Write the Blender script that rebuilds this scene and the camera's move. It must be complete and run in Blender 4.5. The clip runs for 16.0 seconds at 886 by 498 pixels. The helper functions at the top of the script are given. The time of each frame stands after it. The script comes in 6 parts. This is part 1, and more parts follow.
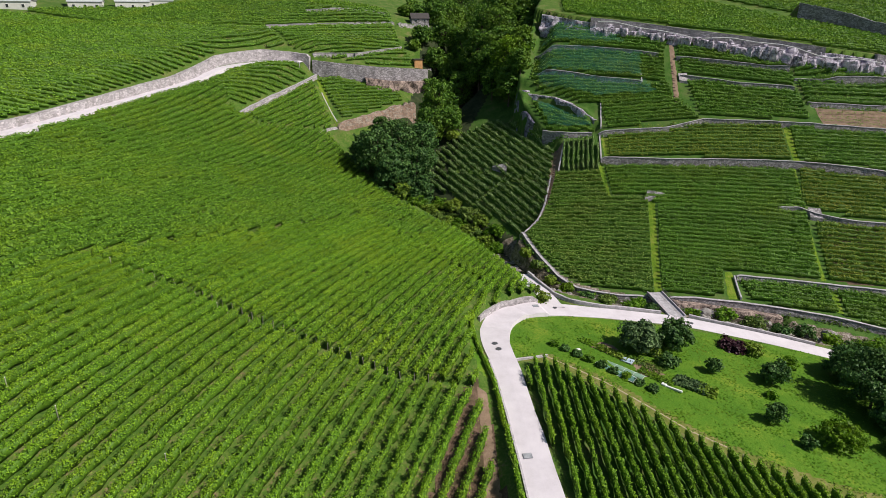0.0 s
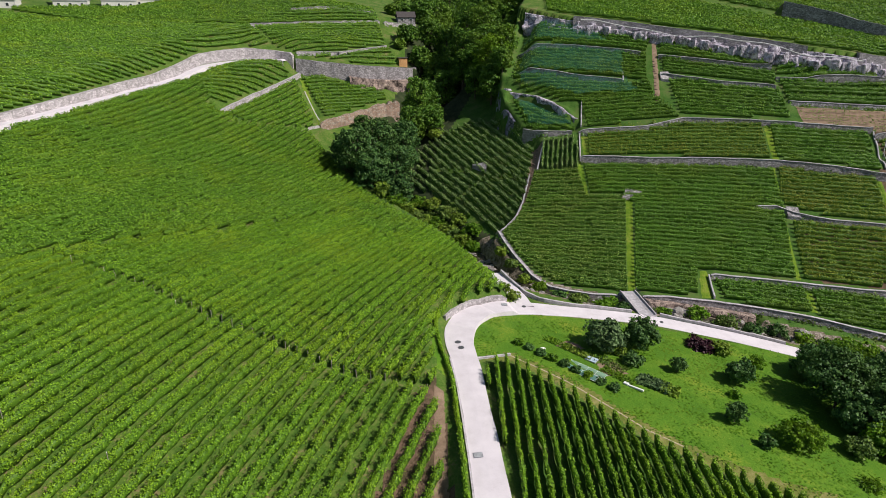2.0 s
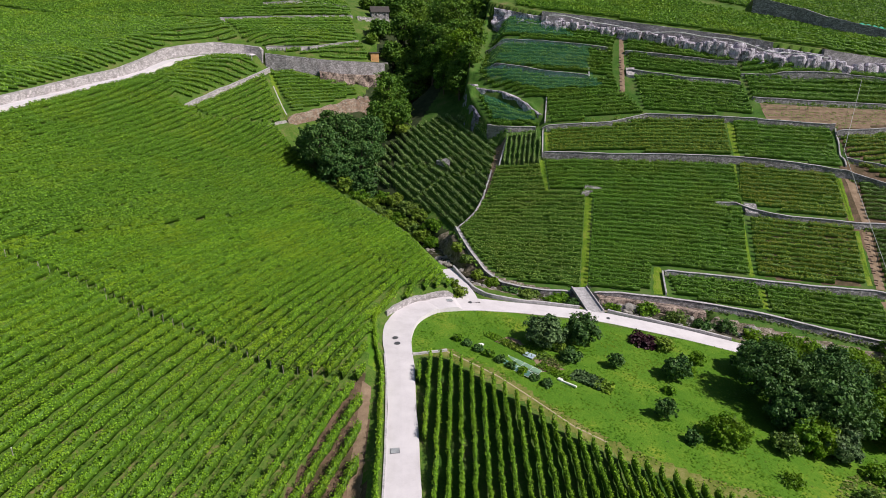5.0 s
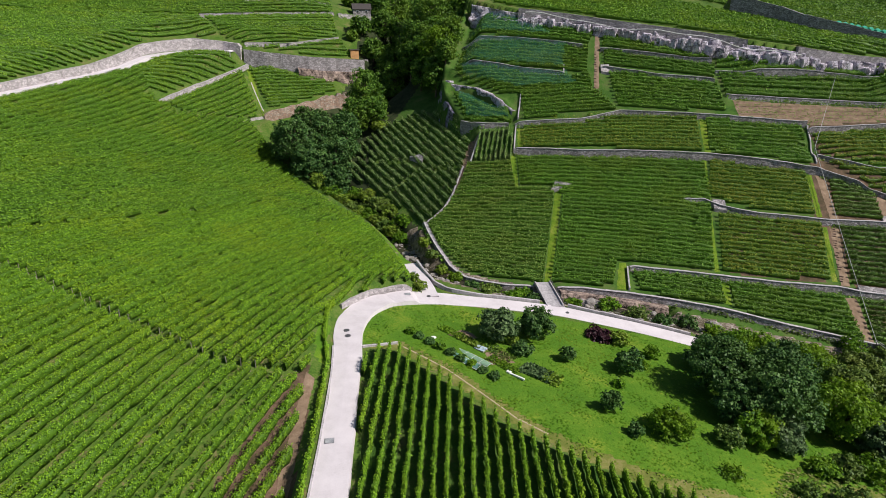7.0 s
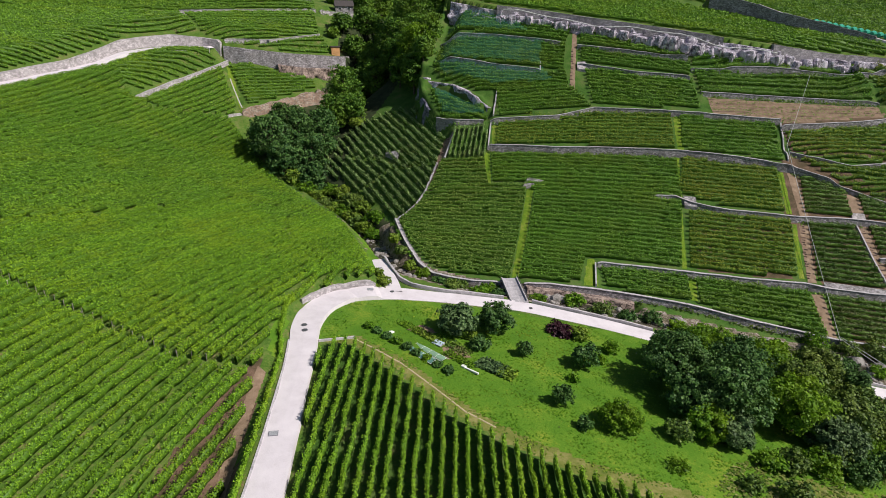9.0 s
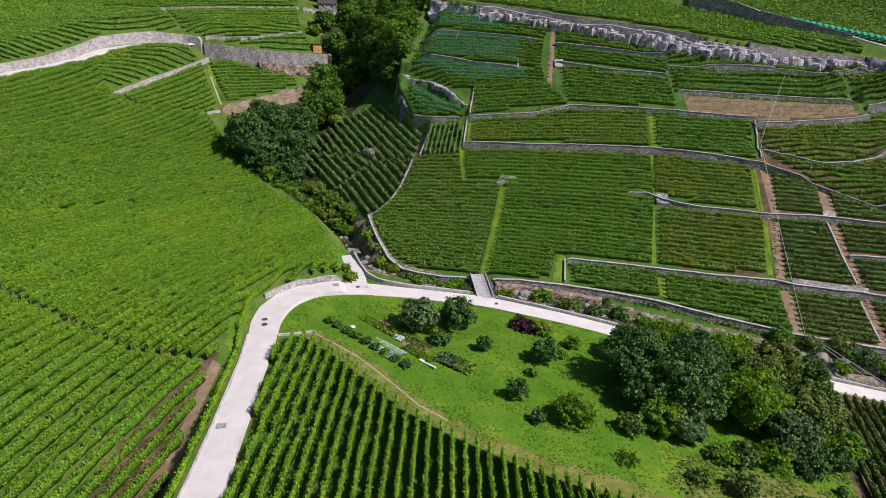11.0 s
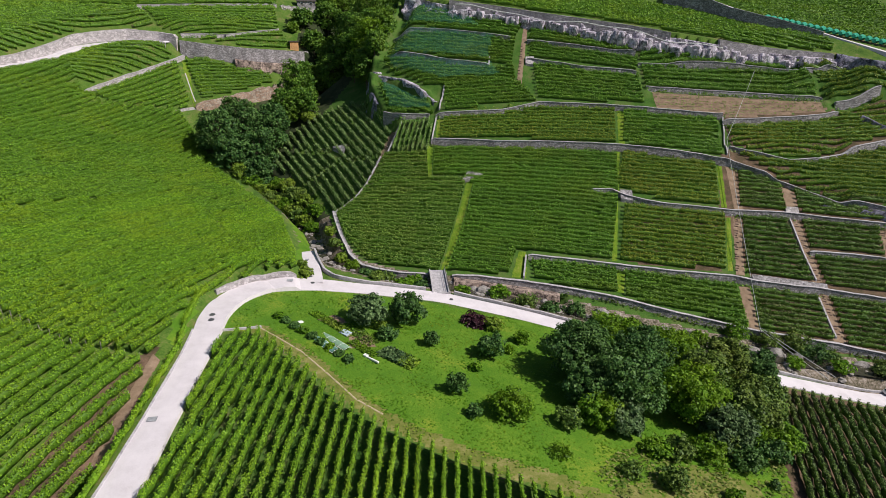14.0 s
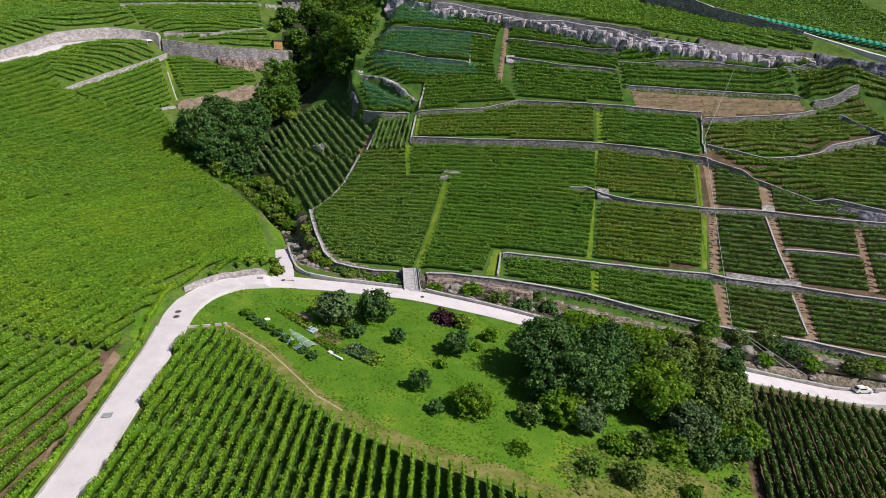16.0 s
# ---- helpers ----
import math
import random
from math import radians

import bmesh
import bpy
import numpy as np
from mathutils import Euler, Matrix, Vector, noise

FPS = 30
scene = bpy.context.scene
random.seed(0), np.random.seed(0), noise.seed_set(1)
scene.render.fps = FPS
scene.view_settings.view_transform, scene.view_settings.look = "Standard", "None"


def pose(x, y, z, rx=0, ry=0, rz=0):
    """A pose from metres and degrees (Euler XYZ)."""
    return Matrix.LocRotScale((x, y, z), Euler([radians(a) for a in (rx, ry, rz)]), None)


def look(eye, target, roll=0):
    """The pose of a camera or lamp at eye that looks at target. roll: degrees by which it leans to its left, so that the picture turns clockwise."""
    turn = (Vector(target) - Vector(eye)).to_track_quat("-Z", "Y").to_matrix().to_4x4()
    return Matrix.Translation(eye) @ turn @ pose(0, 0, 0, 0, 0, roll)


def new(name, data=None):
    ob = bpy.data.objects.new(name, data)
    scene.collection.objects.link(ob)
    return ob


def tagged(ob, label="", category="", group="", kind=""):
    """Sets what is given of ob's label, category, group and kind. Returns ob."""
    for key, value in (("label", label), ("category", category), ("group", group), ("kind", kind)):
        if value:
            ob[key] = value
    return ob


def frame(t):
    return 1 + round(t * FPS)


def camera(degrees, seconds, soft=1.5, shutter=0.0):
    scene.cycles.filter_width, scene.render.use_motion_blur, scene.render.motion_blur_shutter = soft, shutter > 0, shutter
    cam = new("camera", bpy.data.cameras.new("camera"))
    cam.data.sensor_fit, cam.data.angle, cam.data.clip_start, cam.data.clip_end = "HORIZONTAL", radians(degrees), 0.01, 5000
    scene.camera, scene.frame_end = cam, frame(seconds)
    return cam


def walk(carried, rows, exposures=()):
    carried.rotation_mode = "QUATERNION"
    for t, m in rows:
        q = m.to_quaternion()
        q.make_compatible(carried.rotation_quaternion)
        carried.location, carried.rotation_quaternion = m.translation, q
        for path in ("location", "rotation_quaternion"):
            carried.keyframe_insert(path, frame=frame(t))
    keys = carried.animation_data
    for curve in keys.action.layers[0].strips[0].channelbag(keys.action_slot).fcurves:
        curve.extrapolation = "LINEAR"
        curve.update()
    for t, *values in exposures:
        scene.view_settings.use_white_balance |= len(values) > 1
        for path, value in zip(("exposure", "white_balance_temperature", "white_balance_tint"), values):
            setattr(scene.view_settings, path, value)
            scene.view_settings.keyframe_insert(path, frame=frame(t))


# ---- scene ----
cam = camera(70.0, 16.0, 0.7)
PATH = [
    (0, (-0.347, -0.082, 43.545), (-0.341, 1.797, 42.86), 0.1),
    (0.5, (1.127, -0.2, 43.352), (1.131, 1.679, 42.669), 0.1),
    (1, (2.546, 0.06, 43.283), (2.551, 1.939, 42.599), 0.2),
    (1.5, (3.913, 0.358, 43.334), (3.918, 2.236, 42.647), 0.2),
    (2, (5.166, 0.252, 43.2), (5.169, 2.131, 42.514), 0.1),
    (2.5, (6.721, 0.362, 43.225), (6.723, 2.24, 42.537), 0.1),
    (3, (8.34, 0.593, 43.337), (8.346, 2.469, 42.644), 0.2),
    (3.5, (10.009, 0.579, 43.321), (10.016, 2.454, 42.626), 0.2),
    (4, (11.168, 0.515, 43.507), (11.178, 2.389, 42.808), 0.2),
    (6.5, (18.954, 0.178, 42.208), (18.968, 2.053, 41.511), 0.5),
    (7, (20.812, 0.028, 42.11), (20.825, 1.903, 41.413), 0.5),
    (7.5, (22.33, -0.052, 42.06), (22.344, 1.822, 41.362), 0.5),
    (8, (23.636, -0.174, 42.066), (23.651, 1.699, 41.366), 0.5),
    (8.5, (25.067, -0.318, 41.934), (25.084, 1.555, 41.233), 0.6),
    (9, (26.674, -0.453, 41.771), (26.694, 1.42, 41.07), 0.7),
    (11.5, (33.41, -1.191, 41.394), (33.438, 0.681, 40.69), 0.8),
    (12, (34.634, -1.266, 41.393), (34.661, 0.606, 40.688), 0.7),
    (12.5, (36.0, -1.483, 41.365), (36.029, 0.387, 40.658), 0.8),
    (13, (37.428, -1.596, 41.358), (37.46, 0.274, 40.65), 0.8),
    (13.5, (38.854, -1.724, 41.378), (38.884, 0.146, 40.67), 0.8),
    (14, (40.039, -1.789, 41.356), (40.066, 0.081, 40.647), 0.8),
    (14.5, (41.14, -1.9, 41.067), (41.17, -0.03, 40.36), 0.9),
    (15, (42.341, -1.948, 41.167), (42.375, -0.078, 40.458), 0.9),
    (15.5, (43.421, -1.938, 41.202), (43.455, -0.068, 40.493), 0.8),
    (16, (44.64, -2.055, 40.937), (44.675, -0.185, 40.23), 0.9),
]
walk(cam, [(t, look(eye, target, roll)) for t, eye, target, roll in PATH])

# ---- world, sun ----
SUN_UP, SUN_SIDE = 46.0, -20.0      # elevation; the sun stands to the right and a little behind the camera
world = bpy.data.worlds.new("world")
scene.world = world
world.use_nodes = True
wn = world.node_tree.nodes
sky = wn.new("ShaderNodeTexSky")
sky.sky_type, sky.sun_disc = "NISHITA", False
sky.sun_elevation, sky.sun_rotation = radians(SUN_UP), radians(90 - SUN_SIDE)
sky.altitude = 500
world.node_tree.links.new(sky.outputs[0], wn["Background"].inputs[0])
wn["Background"].inputs[1].default_value = 0.065
sun = new("sun", bpy.data.lights.new("sun", "SUN"))
sun.data.energy, sun.data.angle, sun.data.color = 5.0, radians(0.5), (1.0, 0.95, 0.86)
to_sun = Vector((math.cos(radians(SUN_UP)) * math.cos(radians(SUN_SIDE)), math.cos(radians(SUN_UP)) * math.sin(radians(SUN_SIDE)), math.sin(radians(SUN_UP))))
sun.matrix_world = look(to_sun * 300, (0, 0, 0))
scene.view_settings.exposure = -0.02

# ---- materials ----
def material(name, rough=0.9):
    m = bpy.data.materials.new(name)
    m.use_nodes = True
    b = m.node_tree.nodes["Principled BSDF"]
    b.inputs["Roughness"].default_value = rough
    b.inputs["Specular IOR Level"].default_value = 0.25
    return m, m.node_tree.nodes, m.node_tree.links, b


def noise_node(n, l, scale, detail=4.0, rough=0.6, vec=None):
    t = n.new("ShaderNodeTexNoise")
    t.inputs["Scale"].default_value, t.inputs["Detail"].default_value, t.inputs["Roughness"].default_value = scale, detail, rough
    if vec is not None:
        l.new(vec, t.inputs["Vector"])
    return t.outputs["Fac"]


def place_vec(n):
    return n.new("ShaderNodeNewGeometry").outputs["Position"]


def ramp(n, l, fac, stops):
    r = n.new("ShaderNodeValToRGB")
    while len(r.color_ramp.elements) < len(stops):
        r.color_ramp.elements.new(0.5)
    for e, (p, c) in zip(r.color_ramp.elements, stops):
        e.position, e.color = p, (*c, 1)
    l.new(fac, r.inputs["Fac"])
    return r.outputs["Color"]


def mixed(n, l, fac, a, b, kind="MIX"):
    m = n.new("ShaderNodeMix")
    m.data_type, m.blend_type = "RGBA", kind
    for k, v in ((0, fac), (6, a), (7, b)):
        if not isinstance(v, (int, float, tuple)):
            l.new(v, m.inputs[k])
        else:
            m.inputs[k].default_value = v if k == 0 else (*v, 1)
    return m.outputs[2]


def bump(n, l, b, fac, strength, dist):
    k = n.new("ShaderNodeBump")
    k.inputs["Strength"].default_value, k.inputs["Distance"].default_value = strength, dist
    l.new(fac, k.inputs["Height"])
    l.new(k.outputs[0], b.inputs["Normal"])


def leaf_material(name, dark, mid, bright, patch, patch_amount=0.35, through_share=0.14):
    """Leaves: colour varies from leaf to leaf, and in patches of some metres towards another tint."""
    m, n, l, b = material(name, 0.55)
    pos = place_vec(n)
    isl = n.new("ShaderNodeNewGeometry").outputs["Random Per Island"]
    c = ramp(n, l, isl, [(0.0, dark), (0.5, mid), (1.0, bright)])
    p = ramp(n, l, noise_node(n, l, 0.09, 5, 0.65, pos), [(0.46, (0, 0, 0)), (0.68, (patch_amount,) * 3)])
    c = mixed(n, l, p, c, patch)
    obj = n.new("ShaderNodeObjectInfo").outputs["Random"]
    c = mixed(n, l, 0.5, c, ramp(n, l, obj, [(0, (0.72, 0.72, 0.72)), (1, (1.1, 1.1, 1.1))]), "MULTIPLY")
    l.new(c, b.inputs["Base Color"])
    t = n.new("ShaderNodeBsdfTranslucent")
    l.new(c, t.inputs["Color"])
    x = n.new("ShaderNodeMixShader")
    x.inputs[0].default_value = through_share
    l.new(b.outputs[0], x.inputs[1])
    l.new(t.outputs[0], x.inputs[2])
    l.new(x.outputs[0], n["Material Output"].inputs["Surface"])
    return m


def mottled(name, stops, scale=0.5, fine=6.0, rough=0.95, relief=0.3, dist=0.06, grain=0.55):
    m, n, l, b = material(name, rough)
    pos = place_vec(n)
    a, f = noise_node(n, l, scale, 6, 0.65, pos), noise_node(n, l, fine, 4, 0.7, pos)
    s = n.new("ShaderNodeMath")
    s.operation = "MULTIPLY_ADD"
    l.new(f, s.inputs[0])
    s.inputs[1].default_value = grain
    l.new(a, s.inputs[2])
    o = n.new("ShaderNodeMath")
    o.operation = "SUBTRACT"
    l.new(s.outputs[0], o.inputs[0])
    o.inputs[1].default_value = grain / 2
    l.new(ramp(n, l, o.outputs[0], stops), b.inputs["Base Color"])
    bump(n, l, b, f, relief, dist)
    return m


def masonry(name, stops, size=2.4, joint=(0.2, 0.19, 0.18), stretch=1.6):
    """Rough stone courses: cells with darker joints, stained at a larger scale."""
    m, n, l, b = material(name, 0.95)
    pos = place_vec(n)
    mp = n.new("ShaderNodeMapping")
    mp.inputs["Scale"].default_value = (1, 1, stretch)
    l.new(pos, mp.inputs["Vector"])
    v = n.new("ShaderNodeTexVoronoi")
    v.inputs["Scale"].default_value = size
    l.new(mp.outputs[0], v.inputs["Vector"])
    e = n.new("ShaderNodeTexVoronoi")
    e.feature = "DISTANCE_TO_EDGE"
    e.inputs["Scale"].default_value = size
    l.new(mp.outputs[0], e.inputs["Vector"])
    tone = n.new("ShaderNodeSeparateColor")
    l.new(v.outputs["Color"], tone.inputs[0])
    c = ramp(n, l, tone.outputs[0], stops)
    c = mixed(n, l, ramp(n, l, e.outputs["Distance"], [(0.0, (1, 1, 1)), (0.09, (0, 0, 0))]), c, joint)
    stain = ramp(n, l, noise_node(n, l, 0.5, 6, 0.7, pos), [(0.35, (0.55, 0.55, 0.52)), (0.62, (1, 1, 1))])
    c = mixed(n, l, 0.8, c, stain, "MULTIPLY")
    l.new(c, b.inputs["Base Color"])
    bump(n, l, b, e.outputs["Distance"], 0.8, 0.12)
    return m


vine_west = leaf_material("vine_leaf_bright", (0.085, 0.19, 0.012), (0.175, 0.345, 0.018), (0.265, 0.46, 0.026), (0.30, 0.40, 0.014), 0.5, 0.18)
vine_east = leaf_material("vine_leaf_deep", (0.055, 0.15, 0.016), (0.14, 0.30, 0.028), (0.21, 0.40, 0.042), (0.25, 0.31, 0.024), 0.45)
vine_olive = leaf_material("vine_leaf_olive", (0.09, 0.17, 0.018), (0.21, 0.31, 0.030), (0.33, 0.43, 0.045), (0.34, 0.30, 0.036), 0.5)
vine_pale = leaf_material("vine_leaf_greyed", (0.075, 0.165, 0.028), (0.175, 0.30, 0.046), (0.29, 0.43, 0.075), (0.26, 0.28, 0.05), 0.4)
vine_right = leaf_material("vine_leaf_dusty", (0.045, 0.09, 0.022), (0.10, 0.165, 0.04), (0.185, 0.26, 0.065), (0.19, 0.17, 0.055), 0.4)
vine_upper = leaf_material("vine_leaf_hill", (0.065, 0.16, 0.014), (0.16, 0.325, 0.022), (0.235, 0.43, 0.034), (0.28, 0.39, 0.016), 0.5, 0.18)
vine_grey = leaf_material("vine_leaf_grey", (0.10, 0.18, 0.06), (0.23, 0.34, 0.11), (0.38, 0.50, 0.19), (0.27, 0.30, 0.11), 0.3)
tree_dark = leaf_material("leaf_dark", (0.022, 0.075, 0.018), (0.06, 0.145, 0.03), (0.125, 0.23, 0.055), (0.12, 0.19, 0.03), 0.3)
tree_wood = leaf_material("leaf_wood", (0.035, 0.10, 0.014), (0.095, 0.21, 0.022), (0.19, 0.34, 0.04), (0.24, 0.34, 0.024), 0.5, 0.3)
tree_green = leaf_material("leaf_green", (0.045, 0.12, 0.009), (0.13, 0.28, 0.015), (0.25, 0.44, 0.028), (0.28, 0.38, 0.015), 0.45, 0.4)
tree_olive = leaf_material("leaf_olive", (0.04, 0.09, 0.016), (0.10, 0.18, 0.028), (0.19, 0.28, 0.045), (0.22, 0.24, 0.035), 0.45)
tree_grey = leaf_material("leaf_greygreen", (0.035, 0.08, 0.03), (0.09, 0.16, 0.055), (0.18, 0.27, 0.11), (0.15, 0.21, 0.05), 0.3)
shrub_lime = leaf_material("leaf_lime", (0.07, 0.13, 0.014), (0.15, 0.245, 0.022), (0.25, 0.36, 0.03), (0.27, 0.29, 0.03), 0.4)
shrub_purple = leaf_material("leaf_purple", (0.02, 0.006, 0.012), (0.045, 0.012, 0.025), (0.08, 0.025, 0.04), (0.06, 0.02, 0.02), 0.3)
grass_leaf = leaf_material("grass_blade", (0.07, 0.185, 0.007), (0.095, 0.22, 0.009), (0.13, 0.265, 0.012), (0.21, 0.26, 0.018), 0.4, 0.3)
dry_leaf = leaf_material("dry_blade", (0.06, 0.11, 0.012), (0.14, 0.18, 0.03), (0.30, 0.28, 0.10), (0.10, 0.16, 0.02), 0.5)
# Row cores: a darker leaf green, with the foliage's inner shade put into the colour.
vine_heart_shade = leaf_material("vine_heart_shade", (0.06, 0.135, 0.010), (0.075, 0.165, 0.012), (0.09, 0.19, 0.014), (0.10, 0.15, 0.012), 0.3, 0.05)
bark = mottled("bark", [(0.3, (0.06, 0.045, 0.03)), (0.7, (0.16, 0.13, 0.1))], 2.0, 12.0)
soil = mottled("vineyard_soil", [(0.25, (0.022, 0.06, 0.008)), (0.45, (0.05, 0.12, 0.014)), (0.62, (0.085, 0.13, 0.03)), (0.82, (0.16, 0.12, 0.06))], 0.25, 4.0)
under = mottled("row_undergrowth", [(0.22, (0.028, 0.07, 0.008)), (0.42, (0.06, 0.125, 0.014)), (0.58, (0.10, 0.155, 0.026)), (0.72, (0.18, 0.15, 0.07)), (0.92, (0.28, 0.18, 0.11))], 0.3, 3.0, 0.95, 0.5, 0.1, 0.9)
stream_bed = mottled("stream_bed", [(0.25, (0.05, 0.05, 0.025)), (0.42, (0.13, 0.11, 0.075)), (0.58, (0.26, 0.21, 0.17)), (0.75, (0.42, 0.36, 0.33))], 0.5, 2.2, 0.95, 1.0, 0.4, 1.0)
earth = mottled("bare_earth", [(0.25, (0.15, 0.10, 0.065)), (0.5, (0.24, 0.165, 0.115)), (0.75, (0.33, 0.24, 0.17))], 0.8, 7.0)
meadow = mottled("meadow_grass", [(0.2, (0.05, 0.125, 0.008)), (0.42, (0.072, 0.172, 0.009)), (0.58, (0.104, 0.205, 0.013)), (0.8, (0.25, 0.28, 0.03))], 0.16, 3.2, 0.95, 0.6, 0.2, 0.5)
path_grass = mottled("path_grass", [(0.2, (0.05, 0.12, 0.006)), (0.45, (0.11, 0.20, 0.010)), (0.6, (0.17, 0.24, 0.02)), (0.85, (0.30, 0.27, 0.08))], 0.5, 5.0, 0.95, 0.8, 0.2, 1.0)
red_soil = mottled("red_vineyard_soil", [(0.25, (0.04, 0.04, 0.015)), (0.45, (0.085, 0.06, 0.035)), (0.6, (0.15, 0.095, 0.065)), (0.85, (0.24, 0.155, 0.115))], 0.35, 5.0)
dry_grass = mottled("dry_grass", [(0.25, (0.08, 0.12, 0.016)), (0.5, (0.15, 0.165, 0.035)), (0.75, (0.28, 0.24, 0.10))], 0.5, 6.0)
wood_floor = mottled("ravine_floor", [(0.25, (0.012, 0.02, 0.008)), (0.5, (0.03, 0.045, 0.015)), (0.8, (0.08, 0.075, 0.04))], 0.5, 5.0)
concrete = mottled("pale_road_concrete", [(0.2, (0.52, 0.47, 0.50)), (0.5, (0.64, 0.585, 0.63)), (0.8, (0.73, 0.67, 0.715))], 0.35, 9.0, 0.85, 0.08, 0.02)
kerb_stone = mottled("kerb_concrete", [(0.2, (0.22, 0.205, 0.22)), (0.42, (0.38, 0.355, 0.38)), (0.6, (0.5, 0.465, 0.495)), (0.85, (0.62, 0.58, 0.615))], 1.2, 5.0, 0.9, 0.3, 0.03, 0.9)
stone = masonry("grey_terrace_stone", [(0.0, (0.175, 0.16, 0.175)), (0.5, (0.345, 0.315, 0.345)), (1.0, (0.56, 0.515, 0.56))])
stone_pale = masonry("pale_wall_stone", [(0.0, (0.34, 0.305, 0.32)), (0.5, (0.5, 0.455, 0.475)), (1.0, (0.66, 0.6, 0.625))], 1.8, (0.3, 0.275, 0.29))
stone_lilac = masonry("violet_cliff_masonry", [(0.0, (0.26, 0.24, 0.26)), (0.5, (0.36, 0.33, 0.36)), (1.0, (0.48, 0.44, 0.47))], 1.3, (0.22, 0.2, 0.22))
stone_red = masonry("reddish_wall_stone", [(0.0, (0.30, 0.19, 0.14)), (0.5, (0.44, 0.29, 0.22)), (1.0, (0.5, 0.42, 0.36))], 1.6)
def rock_material(name="cliff_rock", tint=(1, 1, 1)):
    """Pale broken rock: blotches, narrow dark clefts, streaks down the face."""
    m, n, l, b = material(name, 0.95)
    pos = place_vec(n)
    warp = n.new("ShaderNodeTexNoise")
    warp.inputs["Scale"].default_value, warp.inputs["Detail"].default_value = 0.7, 5
    l.new(pos, warp.inputs["Vector"])
    add = n.new("ShaderNodeVectorMath")
    add.operation = "MULTIPLY_ADD"
    l.new(warp.outputs["Color"], add.inputs[0])
    add.inputs[1].default_value = (4, 4, 4)
    l.new(pos, add.inputs[2])
    e = n.new("ShaderNodeTexVoronoi")
    e.feature = "DISTANCE_TO_EDGE"
    e.inputs["Scale"].default_value = 0.3
    l.new(add.outputs[0], e.inputs["Vector"])
    f = noise_node(n, l, 1.1, 8, 0.75, pos)
    c = ramp(n, l, f, [(0.32, (0.2, 0.19, 0.205)), (0.46, (0.54, 0.50, 0.53)), (0.6, (0.8, 0.76, 0.77))])
    c = mixed(n, l, ramp(n, l, e.outputs["Distance"], [(0.0, (1, 1, 1)), (0.05, (0, 0, 0))]), c, (0.07, 0.065, 0.07))
    mp = n.new("ShaderNodeMapping")
    mp.inputs["Scale"].default_value = (1.2, 1.2, 0.18)
    l.new(pos, mp.inputs["Vector"])
    c = mixed(n, l, 0.6, c, ramp(n, l, noise_node(n, l, 1.0, 4, 0.6, mp.outputs[0]), [(0.4, (0.35, 0.33, 0.36)), (0.55, (1, 1, 1))]), "MULTIPLY")
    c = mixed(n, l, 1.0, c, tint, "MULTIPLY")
    l.new(c, b.inputs["Base Color"])
    bump(n, l, b, f, 1.0, 0.5)
    return m


rock = rock_material("cliff_rock", (1.0, 0.96, 1.08))
# Darkened, bluish copy of the cliff rock: shade painted into faces turned from the sun.
rock_shade_tint = rock_material("shade_tinted_rock", (0.42, 0.43, 0.55))
rock_brown = rock_material("brown_rock", (0.62, 0.5, 0.42))
boulder_stone = mottled("stream_boulder", [(0.2, (0.10, 0.092, 0.09)), (0.5, (0.25, 0.225, 0.215)), (0.8, (0.46, 0.42, 0.41))], 1.5, 6.0, 0.9, 0.5, 0.08)
metal = material("dull_grey_metal", 0.5)[0]
metal.node_tree.nodes["Principled BSDF"].inputs["Base Color"].default_value = (0.16, 0.16, 0.17, 1)
metal.node_tree.nodes["Principled BSDF"].inputs["Metallic"].default_value = 0.6


def plain(name, colour, rough=0.7, spread=0.25):
    lo, hi = [c * (1 - spread) for c in colour], [min(1, c * (1 + spread)) for c in colour]
    return mottled(name, [(0.25, lo), (0.75, hi)], 1.5, 9.0, rough, 0.12, 0.01)


post_wood = plain("weathered_post", (0.34, 0.31, 0.27))
white_paint = plain("white_paint", (0.78, 0.78, 0.76), 0.6, 0.06)
orange_wood = plain("orange_cabin_wood", (0.62, 0.34, 0.15))
dark_roof = plain("dark_roof_tile", (0.07, 0.06, 0.06))
grey_roof = plain("grey_roof_sheet", (0.42, 0.43, 0.46))
teal_cloth = plain("teal_net_cloth", (0.03, 0.30, 0.20))
sand = plain("sandy_path", (0.42, 0.34, 0.23), 0.95)
frame_pane = plain("pale_blue_pane", (0.45, 0.55, 0.66), 0.3, 0.1)
pale_net = plain("pale_crop_net", (0.20, 0.32, 0.22))
cover_cloth = plain("grey_green_cover", (0.11, 0.23, 0.19))
step_stone = plain("path_step", (0.20, 0.135, 0.11), 0.9, 0.4)
grate_steel = plain("worn_grate_steel", (0.2, 0.2, 0.23), 0.6)
cable_steel = plain("cable_steel", (0.42, 0.42, 0.43), 0.5)
plaster = plain("house_plaster", (0.62, 0.6, 0.57), 0.85, 0.1)
glass_dark = material("window_glass", 0.1)[0]
glass_dark.node_tree.nodes["Principled BSDF"].inputs["Base Color"].default_value = (0.03, 0.035, 0.04, 1)


